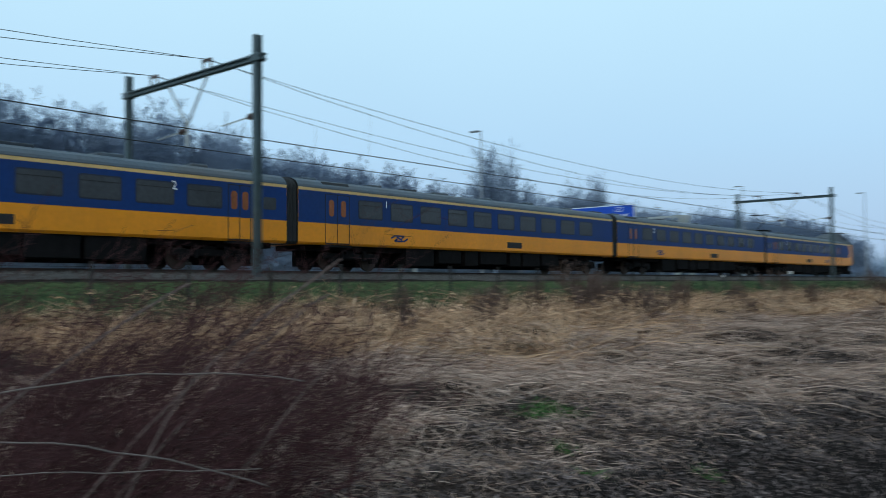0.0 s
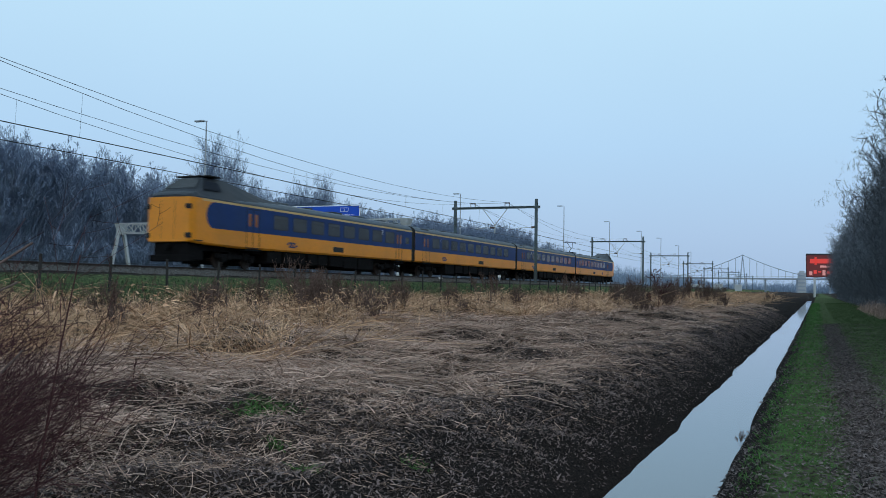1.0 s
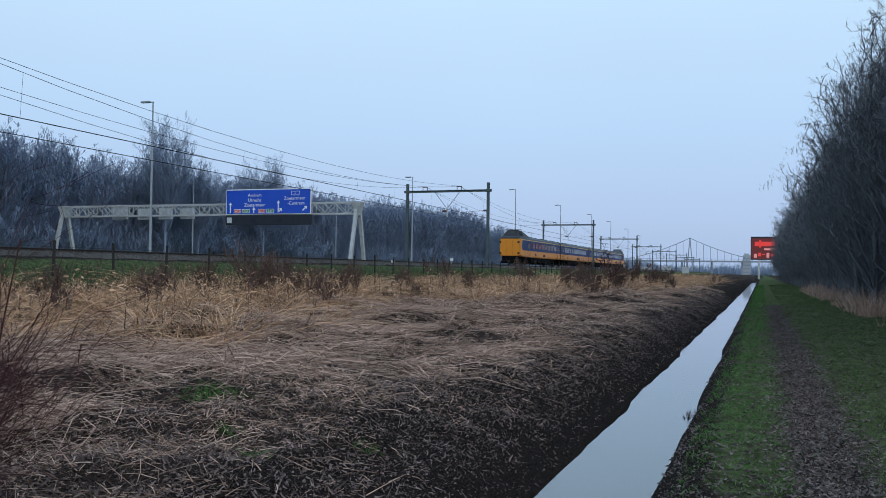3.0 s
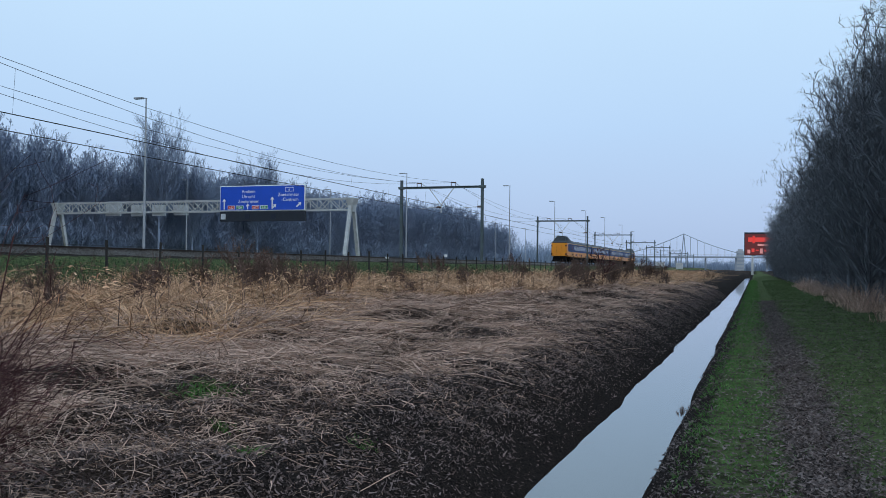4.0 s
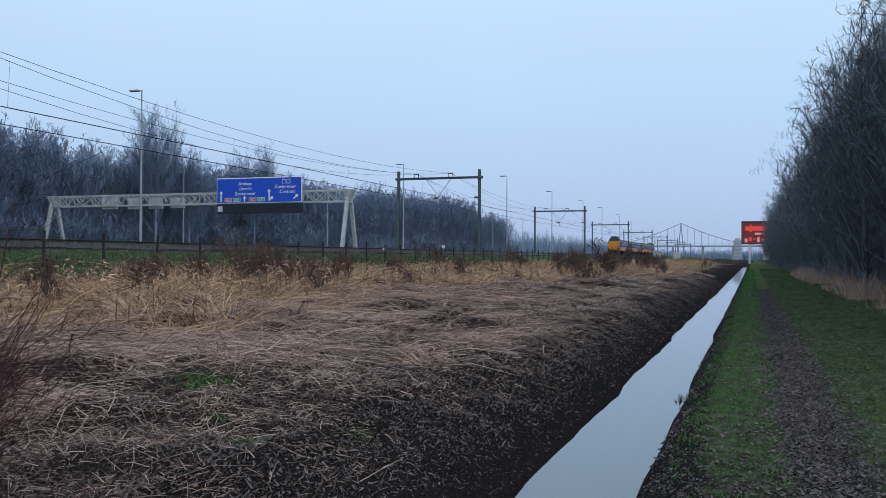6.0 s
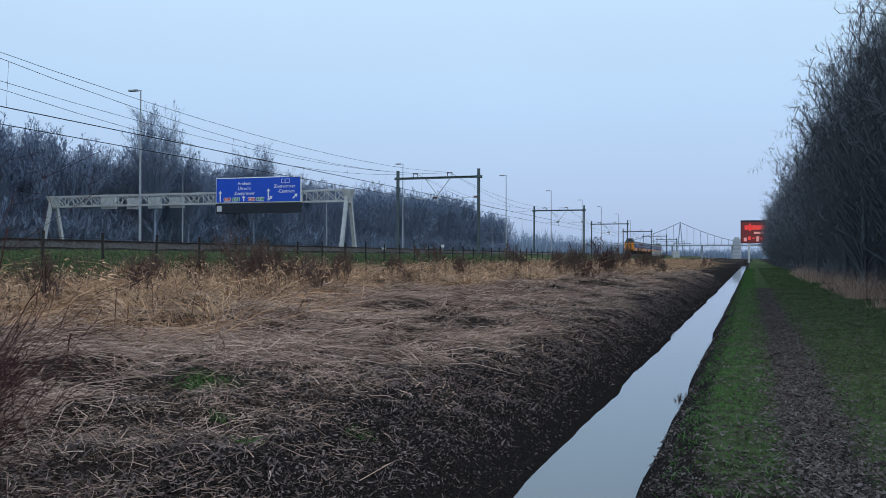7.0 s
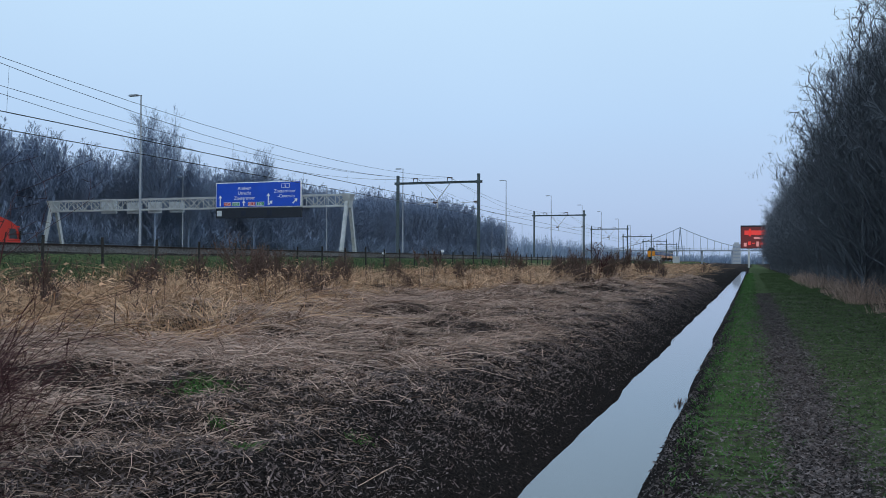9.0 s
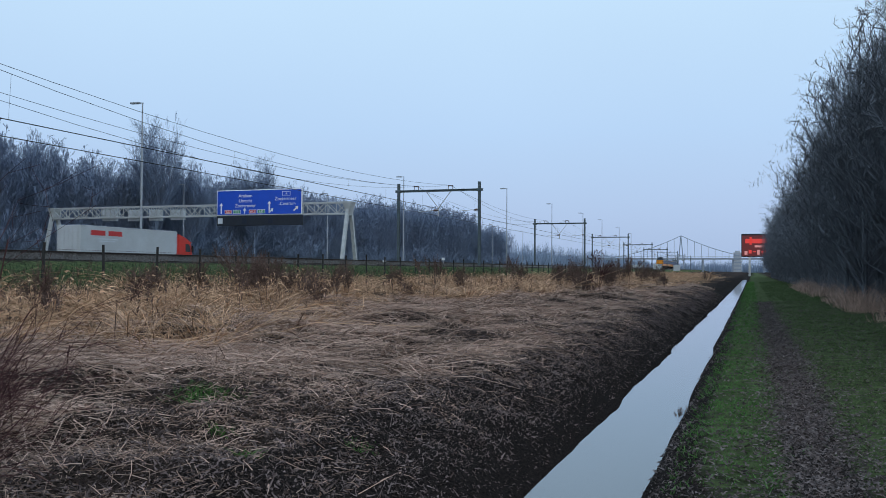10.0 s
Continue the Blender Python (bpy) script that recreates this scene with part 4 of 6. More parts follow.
# ---- lorry: rear of the trailer at y = 0, road at z = 0 ----
def build_lorry():
    t = thing("articulated_lorry", "red tractor unit pulling a white box trailer along the motorway", "lorry")
    bm = bmesh.new()
    box(bm, -1.28, 1.28, 0, 13.55, 1.15, 4.0, 0.04)
    trailer = part("trailer_box", bm, M_TRAILER, t, "plain white box trailer, slightly dirty")
    bm = bmesh.new()
    for z in (1.2, 3.93):
        for s in (1, -1):
            box(bm, s * 1.28, s * 1.30, 0.02, 13.5, z - 0.05, z + 0.05)
    part("trailer_rail", bm, M_GALV, trailer)
    bm = bmesh.new()
    box(bm, -0.02, 0.02, -0.03, 0, 1.2, 3.9)
    for x in (-0.45, 0.45, -1.05, 1.05):
        rod(bm, (x, -0.04, 1.2), (x, -0.04, 3.9), 0.02, sides=6)
    part("rear_door_bars", bm, M_GALV, trailer)
    for y0, y1, name in ((1.25, 3.1, "lettering_bar"), (3.5, 5.3, "lettering_bar")):
        boxpart(name, (1.28, 1.288, y0, y1, 3.15, 3.6), M_SIGNRED, trailer, "plain dark red bar of lettering")
    for y0, y1, z in ((2.0, 4.7, 2.85), (2.3, 4.4, 2.65)):
        boxpart("lettering_bar", (1.28, 1.288, y0, y1, z - 0.06, z + 0.06), M_PANELGREY, trailer, "plain grey bar of small lettering")
    bm = bmesh.new()
    box(bm, -0.5, 0.5, 0.3, 16.0, 0.85, 1.16)
    box(bm, -1.2, 1.2, 0.05, 0.2, 0.45, 0.75)
    box(bm, -1.2, -1.1, 5.0, 10.5, 0.5, 1.1)
    box(bm, 1.1, 1.2, 5.0, 10.5, 0.5, 1.1)
    part("chassis", bm, M_UNDER, t)
    bm = bmesh.new()
    prof = [(13.95, 0.6), (16.15, 0.6), (16.22, 1.4), (16.12, 2.2), (15.85, 2.95), (15.3, 3.3), (13.95, 3.72)]
    loft(bm, [[(x * k, y, z) for y, z in prof] for x, k in ((-1.25, 0.985), (-1.15, 1.04), (1.15, 1.04), (1.25, 0.985))])
    cab = part("cab", bm, M_TRED, t, "glossy red sleeper cab")
    bm = bmesh.new()
    v = [bm.verts.new(p) for p in ((-1.1, 16.165, 1.9), (1.1, 16.165, 1.9), (1.05, 15.90, 2.86), (-1.05, 15.90, 2.86))]
    bm.faces.new(v)
    bmesh.ops.solidify(bm, geom=bm.faces[:], thickness=0.03)
    part("windscreen", bm, M_GLASS, cab)
    for s in (1, -1):
        bm = bmesh.new()
        v = [bm.verts.new(p) for p in ((s * 1.235, 15.05, 1.95), (s * 1.235, 15.95, 1.95), (s * 1.235, 15.70, 2.75), (s * 1.235, 15.05, 2.75))]
        bm.faces.new(v)
        bmesh.ops.solidify(bm, geom=bm.faces[:], thickness=0.03)
        part("side_window", bm, M_GLASS, cab)
        boxpart("mirror", (s * 1.30, s * 1.48, 15.95, 16.05, 1.9, 2.6), M_GAP, cab, bevel=0.03)
        boxpart("side_fairing", (s * 1.05, s * 1.2, 13.62, 14.2, 1.1, 3.6), M_TRED, cab, bevel=0.03)
    boxpart("sun_visor", (-1.1, 1.1, 16.0, 16.25, 2.86, 2.98), M_TRED, cab, bevel=0.02)
    for y in (1.9, 3.2, 4.5, 12.4, 15.4):
        for s in (1, -1):
            bm = bmesh.new()
            rod(bm, (s * 0.92, y, 0.5), (s * 1.24, y, 0.5), 0.5, sides=20)
            w = part("wheel", bm, M_TYRE, t)
            bm = bmesh.new()
            rod(bm, (s * 1.20, y, 0.5), (s * 1.255, y, 0.5), 0.27, sides=14)
            part("rim", bm, M_GALV, w)
    return t


lorry = build_lorry()


# ---- motorway gantry with the blue route sign ----
def build_gantry():
    g = thing("sign_gantry", "white galvanised lattice gantry spanning the motorway on splayed legs", "gantry", m=pose(0, 91.0, 0))
    x0, x1, zb, zt = -86.0, -42.7, 8.10, 9.42
    for x in (x0, x1):
        for s in (-1, 1):
            bm = bmesh.new()
            beam(bm, (x, s * 0.35, 8.9), (x, s * 2.2, 1.2), 0.38, 0.38)
            part("leg", bm, M_GALV, g)
        bm = bmesh.new()
        loft(bm, [[(x - a, -b, z), (x + a, -b, z), (x + a, b, z), (x - a, b, z)] for z, a, b in ((7.9, 0.24, 0.45), (8.7, 0.34, 0.62), (9.5, 0.55, 0.75))])
        part("leg_head", bm, M_GALV, g)
    for y in (-0.5, 0.5):
        for z in (zb, zt):
            bm = bmesh.new()
            beam(bm, (x0, y, z), (x1, y, z), 0.16, 0.16)
            part("chord", bm, M_GALV, g)
    n = 30
    for y in (-0.5, 0.5):
        bm = bmesh.new()
        for k in range(n + 1):
            x = x0 + (x1 - x0) * k / n
            beam(bm, (x, y, zb), (x, y, zt), 0.07, 0.07)
            if k < n:
                xn = x0 + (x1 - x0) * (k + 1) / n
                if k % 2 and y < 0:
                    beam(bm, (x, y, zt), (xn, y, zb), 0.08, 0.08)
                    beam(bm, (x, y, zb), (xn, y, zt), 0.08, 0.08)
                else:
                    a, b = (zb, zt) if k % 2 else (zt, zb)
                    beam(bm, (x, y, a), (xn, y, b), 0.08, 0.08)
        part("lattice", bm, M_GALV, g, "crossed lattice bars")
    bm = bmesh.new()
    for k in range(n + 1):
        x = x0 + (x1 - x0) * k / n
        for z in (zb, zt):
            beam(bm, (x, -0.5, z), (x, 0.5, z), 0.06, 0.06)
    part("cross_bars", bm, M_GALV, g)
    for a, b, zl, zh in ((-78.77, -76.4, 7.72, 9.62), (-74.7, -72.6, 7.66, 9.1), (-71.4, -69.4, 7.68, 9.1), (-68.1, -66.0, 7.72, 9.05)):
        bm = bmesh.new()
        box(bm, a, b, 0.62, 0.95, zl, zh, 0.06)
        part("panel_back", bm, M_PANELGREY, g, "pale grey back of a lane signal")
    # route sign
    s = thing("route_sign", "large blue motorway route sign with white lettering", "road sign", m=pose(0, 90.2, 0))
    X0, X1, Z0, Z1 = -60.2, -48.45, 8.06, 11.16
    bm = bmesh.new()
    box(bm, X0, X1, -0.08, 0.08, Z0, Z1, 0.05)
    part("border", bm, M_WHITE, s, "thin white border")
    boxpart("face", (X0 + 0.10, X1 - 0.10, -0.10, -0.079, Z0 + 0.10, Z1 - 0.10), M_SIGNBLUE, s, "blue sign face")
    boxpart("matrix_panel", (X0 - 0.02, X1 + 0.02, -0.06, 0.25, 6.80, 8.0), M_BLACKPANEL, s, "black panel with lane signals", 0.03)
    for x in (-59.7, -56.3, -52.7):
        boxpart("lane_signal", (x - 0.34, x + 0.34, -0.10, -0.059, 7.05, 7.73), M_PANELGREY if x < -59 else M_FRAME, s, "square lane signal", 0.02)

    def words(txt, x, z, size, m=M_WHITE, align="CENTER"):
        text_part("lettering", txt, size, m, s, Matrix.Translation((x, -0.108, z)) @ pose(0, 0, 0, 90, 0, 0), align)

    words("Arnhem", -56.15, 10.24, 0.58)
    words("Utrecht", -56.15, 9.64, 0.58)
    words("Zoetermeer", -56.15, 9.04, 0.58)
    words("Zoetermeer", -50.65, 9.80, 0.58)
    words("-Centrum", -50.45, 9.20, 0.58)

    def plate(x, z, w, h, m, txt):
        boxpart("plate_rim", (x - w / 2, x + w / 2, -0.108, -0.099, z - h / 2, z + h / 2), M_WHITE, s, bevel=0.01)
        boxpart("plate", (x - w / 2 + 0.05, x + w / 2 - 0.05, -0.114, -0.106, z - h / 2 + 0.05, z + h / 2 - 0.05), m, s)
        text_part("plate_lettering", txt, 0.40, M_WHITE, s, Matrix.Translation((x, -0.122, z - 0.14)) @ pose(0, 0, 0, 90, 0, 0))

    plate(-58.55, 8.50, 1.0, 0.46, M_SIGNRED, "A12")
    plate(-57.35, 8.50, 1.05, 0.46, M_SIGNGREEN, "E30")
    plate(-55.15, 8.50, 1.0, 0.46, M_SIGNRED, "A12")
    plate(-53.95, 8.50, 1.05, 0.46, M_SIGNGREEN, "E30")
    plate(-50.55, 10.60, 1.1, 0.50, M_SIGNBLUE, "6")

    def arrow(x, z0, z1, dx=0.0):
        bm = bmesh.new()
        a, b = Vector((x, -0.112, z0)), Vector((x + dx, -0.112, z1))
        d = (b - a).normalized()
        n = Vector((d.z, 0, -d.x))
        pts = [a - n * 0.08, a + n * 0.08, b - d * 0.34 + n * 0.08, b - d * 0.34 + n * 0.26, b, b - d * 0.34 - n * 0.26, b - d * 0.34 - n * 0.08]
        lo = [bm.verts.new(p + Vector((0, 0.008, 0))) for p in pts]
        hi = [bm.verts.new(p - Vector((0, 0.004, 0))) for p in pts]
        bm.faces.new(hi)
        for k in range(len(pts)):
            bm.faces.new((lo[k], lo[(k + 1) % len(pts)], hi[(k + 1) % len(pts)], hi[k]))
        part("arrow", bm, M_WHITE, s, "white lane arrow")

    arrow(-59.55, 8.28, 9.6)
    arrow(-56.25, 8.26, 8.98)
    arrow(-52.85, 8.30, 9.75)
    arrow(-52.85, 8.32, 8.85, 0.55)
    arrow(-49.55, 8.50, 9.05, 0.62)


build_gantry()


def build_street_lamp():
    p = thing("street_lamp", "tall slim grey motorway lamp mast", "street lamp", "motorway lamps")
    bm = bmesh.new()
    rod(bm, (0, 0, 0), (0, 0, 17.4), 0.15, 0.07, 8)
    rod(bm, (0, 0, 0), (0, 0, 1.2), 0.19, 0.19, 8)
    part("mast", bm, M_LAMP, p)
    bm = bmesh.new()
    beam(bm, (0.1, 0, 17.4), (-0.5, 0, 17.45), 0.09, 0.09)
    part("arm", bm, M_LAMP, p)
    bm = bmesh.new()
    box(bm, -1.45, -0.35, -0.2, 0.2, 17.36, 17.55, 0.05)
    part("lamp_head", bm, M_LAMP, p, "flat unlit lamp head")
    return p


lamp = build_street_lamp()
lamp.matrix_basis = pose(-58.0, 73.2, 1.3)
for x, y in ((-57.8, 146.8), (-87.3, 174.5), (-45.2, 174.2), (-44.5, 218), (-42.8, 256), (-42.3, 292), (-43, 344), (-45, 404), (-87, 314), (-88.4, 369)):
    copy_thing(lamp, pose(x, y, 1.3))

short = copy_thing(lamp, pose(-88.0, 122.0, 1.3))
short.scale = (0.83, 0.83, 0.83)

# ---- far end: cable bridge, advertising screen, tower block ----
def build_bridge():
    b = thing("cable_bridge", "distant pale cable-stayed footbridge with a pointed mast", "bridge", m=pose(0, 620, 0))
    boxpart("deck", (-110, 60, -3, 3, 9.2, 10.3), M_BRIDGE, b)
    bm = bmesh.new()
    for y in (-3, 3):
        beam(bm, (-37.0, y, 0), (-34.7, 0, 26.2), 0.36, 0.36)
        beam(bm, (-32.4, y, 0), (-34.7, 0, 26.2), 0.36, 0.36)
    part("mast", bm, M_BRIDGE, b)
    for s in (-1, 1):
        bm = bmesh.new()
        pts = [(-34.7 + s * 55 * (k / 12), 0, 10.2 + 15.8 * (1 - k / 12) ** 1.7) for k in range(13)]
        for p, q in zip(pts, pts[1:]):
            rod(bm, p, q, 0.24, sides=5)
        part("main_cable", bm, M_BRIDGE, b)
        for k in range(1, 11):
            bm = bmesh.new()
            rod(bm, pts[k], (pts[k][0], 0, 10.0), 0.14, sides=4)
            part("hanger", bm, M_BRIDGE, b)
    for x in range(-100, 60, 20):
        boxpart("pier", (x - 0.6, x + 0.6, -1, 1, 0, 9.3), M_BRIDGE, b)
    bm = bmesh.new()
    for x in np.arange(-110, 60, 2.5):
        beam(bm, (x, -3, 10.3), (x, -3, 11.4), 0.1, 0.1)
    beam(bm, (-110, -3, 11.4), (60, -3, 11.4), 0.12, 0.12)
    part("railing", bm, M_BRIDGE, b)


build_bridge()


def build_screen():
    s = thing("advertising_screen", "large dark roadside screen glowing with red panels", "billboard", m=pose(8.6, 266, 0))
    boxpart("cabinet", (-6.3, 6.3, 0, 0.9, 5.7, 12.5), M_BLACKPANEL, s, "black screen cabinet", 0.05)
    boxpart("screen", (-6.1, 6.1, -0.05, -0.005, 5.9, 12.0), M_LEDDARK, s, "dark red lit screen")
    boxpart("lit_bar", (-5.2, 5.0, -0.09, -0.055, 9.7, 11.0), M_LEDRED, s, "plain glowing red bar")
    boxpart("lit_bar", (-4.0, -3.4, -0.09, -0.055, 9.3, 11.5), M_LEDRED, s)
    boxpart("lit_bar", (-2.6, 4.0, -0.09, -0.055, 8.5, 9.1), M_LEDPINK, s, "plain glowing pink bar")
    for k in range(9):
        x = -5.4 + k * 1.15
        boxpart("lit_block", (x, x + 0.8, -0.09, -0.055, 6.3 + 0.4 * (k % 3), 7.4 + 0.35 * (k % 2)), M_LEDRED if k % 3 else M_LEDPINK, s)
    for x in (-4, 4):
        boxpart("support", (x - 0.3, x + 0.3, 0.2, 0.8, 0, 5.8), M_GALV, s)


build_screen()
tw = thing("tower_block", "distant pale apartment tower", "building", m=pose(3.5, 760, 0))
boxpart("wall", (-3.2, 3.2, 0, 8, 0, 17), M_BUILD, tw)
boxpart("roof", (-2, 2, 2, 6, 17, 18.5), M_BUILD, tw)
for k in range(5):
    boxpart("window", (-2.8, 2.8, -0.05, 0, 2 + 3 * k, 3.2 + 3 * k), M_BRIDGE, tw)
# low white kiosks and cabinets beside the line
for x, y, w in ((-24.6, 300, 3.0), (-20, 330, 2.4), (-36, 340, 5)):
    k = thing("line_cabinet", "small white equipment cabinet beside the railway", "cabinet", "line cabinets", pose(x, y, 1.4))
    boxpart("housing", (-w / 2, w / 2, 0, 1.5, 0, 2.2), M_TRAILER, k, bevel=0.05)
    boxpart("lid", (-w / 2 - 0.1, w / 2 + 0.1, -0.1, 1.6, 2.2, 2.35), M_PANELGREY, k)


# ---- trees ----
def tree_object(name, segs, split, material, label, category, group, m=None, fine=0.011):
    t = thing(name, label, category, group, m)
    thick = segs[:, 3] > split
    v, q = tubes(segs[thick], 6)
    from_arrays("trunk", v, q, material, t)
    rest = segs[~thick]
    mid = rest[:, 3] > fine
    vs, qs, o = [], [], 0
    for part_segs, n in ((rest[mid], 3), (rest[~mid], 2)):
        if len(part_segs):
            v, q = tubes(part_segs, n)
            vs.append(v)
            qs.append(q + o)
            o += len(v)
    from_arrays("crown", np.concatenate(vs), np.concatenate(qs), material, t, "bare twiggy crown")
    return t


def build_wood():
    rng = random.Random(21)
    upswept = dict(sweep=0.6, spread=0.7, lift=0.06, wob=0.16, fork=(0.22, 0.75), ratio=(0.34, 0.58))
    kinds = []
    for k in range(6):
        t = crown_tree(40 + k, rng.uniform(17.0, 19.4), rng.uniform(9.0, 12.0), 64, ((7, 2), (6, 2), (6, 1)), low=0.16, min_r=0.024, **upswept)
        kinds.append(tree_object("wood_tree", t, 0.09, M_FARBARK, "leafless tree of the dense wood behind the motorway, tinted blue-grey for haze", "tree", "trees of the winter wood", pose(0, 0, -60), 0.05))
    used = set()
    far = [crown_tree(60 + k, rng.uniform(16, 19), rng.uniform(9, 11), 16, ((4, 1), (2, 1)), low=0.15, min_r=0.07, **upswept) for k in range(4)]
    low = [bare_tree(rng, 6.5, 0.7, 3, (12, 6, 4), 0.012, 0.3, first=0.02, min_r=0.03, trunk=0.6, ratio=(0.45, 0.7), wide=7) for k in range(3)]
    segs = []
    for row in range(4):
        y = 12.0 + row * 1.7
        while y < 385:
            x = -99 - row * 3.6 - rng.uniform(0, 3)
            h = rng.uniform(0.90, 1.08) * (1.18 + 0.05 * math.sin(y / 23)) * float(np.interp(y, [95, 118, 145, 165, 200, 245, 325, 340], [1.0, 0.88, 0.81, 0.84, 0.92, 1.0, 1.0, 0.85]))
            k = rng.randrange(6)
            at = Matrix.Translation((x, y, float(land(x, y)) - 0.1)) @ pose(0, 0, 0, 0, 0, rng.uniform(0, 360))
            t = copy_thing(kinds[k], at) if k in used else kinds[k]
            t.matrix_basis = at
            t.scale = (h, h, h)
            used.add(k)
            y += rng.uniform(3.8, 6.4) * (1 if y < 180 else 1.35)
    for row in range(2):
        y = 12.0
        while y < 385:
            x = -95 - row * 4.5 - rng.uniform(0, 3)
            segs.append(placed(low[rng.randrange(3)], x, y, float(land(x, y)), rng.uniform(0, 6.28), rng.uniform(0.7, 1.2)))
            y += rng.uniform(1.6, 2.8) * (1 if y < 180 else 1.6)
    v, q = tubes(np.concatenate(segs), 2)
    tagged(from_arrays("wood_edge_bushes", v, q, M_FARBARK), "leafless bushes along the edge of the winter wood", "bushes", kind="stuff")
    # farther wood, beyond a gap
    segs = []
    for row in range(4):
        y = 430.0 + row * 3
        while y < 1100:
            x = -100 - row * 7 - rng.uniform(0, 5)
            segs.append(placed(far[rng.randrange(4)], x, y, 1.6, rng.uniform(0, 6.28), rng.uniform(0.7, 0.95)))
            y += rng.uniform(6, 10)
    for k in range(150):
        x = rng.uniform(-70, 170)
        segs.append(placed(far[rng.randrange(4)], x, rng.uniform(820, 900), 0.5, rng.uniform(0, 6.28), rng.uniform(0.6, 0.9)))
    v, q = tubes(np.concatenate(segs), 2)
    tagged(from_arrays("distant_wood", v, q, M_HAZYBARK), "distant belt of leafless trees, tinted pale blue for haze", "wood", kind="stuff")
    r = np.random.default_rng(12)
    n = 9000
    x, y = r.uniform(-130, 190, n), r.uniform(790, 830, n)
    v, q = ribbons(np.stack([x, y, np.zeros(n)], 1), np.stack([r.normal(0, 0.2, n), r.normal(0, 0.2, n), np.ones(n)], 1), np.zeros((n, 3)), r.uniform(3, 9, n), r.uniform(0.3, 0.9, n), 1)
    n2 = 14000
    x, y = r.uniform(-128, -99, n2), r.uniform(425, 1150, n2)
    v2, q2 = ribbons(np.stack([x, y, np.full(n2, 1.5)], 1), np.stack([r.normal(0, 0.2, n2), r.normal(0, 0.2, n2), np.ones(n2)], 1), np.zeros((n2, 3)), r.uniform(3, 11, n2), r.uniform(0.2, 0.6, n2), 1)
    v, q = np.concatenate([v, v2]), np.concatenate([q, q2 + len(v)])
    tagged(from_arrays("distant_hedge", v, q, M_HAZYBARK), "distant hedge along the horizon, tinted pale blue for haze", "hedge", kind="stuff")
    # dense brush at the foot of the wood
    r = np.random.default_rng(8)
    n = 85000
    y = r.uniform(8, 390, n)
    x = r.uniform(-114, -99.0, n)
    base = np.stack([x, y, land(x, y)], 1)
    way = np.stack([r.normal(0, 0.16, n), r.normal(0, 0.16, n), np.ones(n)], 1)
    v, q = ribbons(base, way, np.zeros((n, 3)), (2 + 9.5 * r.random(n) ** 1.2) * np.clip((-x - 88) / 10, 0.3, 1), r.uniform(0.05, 0.12, n), 1)
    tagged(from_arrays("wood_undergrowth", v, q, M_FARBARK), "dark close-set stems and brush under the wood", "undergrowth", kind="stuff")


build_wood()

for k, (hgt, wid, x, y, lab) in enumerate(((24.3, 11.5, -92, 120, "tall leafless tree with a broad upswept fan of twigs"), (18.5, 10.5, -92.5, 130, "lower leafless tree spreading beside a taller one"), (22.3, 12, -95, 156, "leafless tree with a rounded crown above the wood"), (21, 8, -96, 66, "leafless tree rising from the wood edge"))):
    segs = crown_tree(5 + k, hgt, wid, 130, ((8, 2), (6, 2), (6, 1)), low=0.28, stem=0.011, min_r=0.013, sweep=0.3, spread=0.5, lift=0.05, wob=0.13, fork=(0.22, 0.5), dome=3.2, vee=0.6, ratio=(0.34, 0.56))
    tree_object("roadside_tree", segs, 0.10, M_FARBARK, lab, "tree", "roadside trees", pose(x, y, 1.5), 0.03)


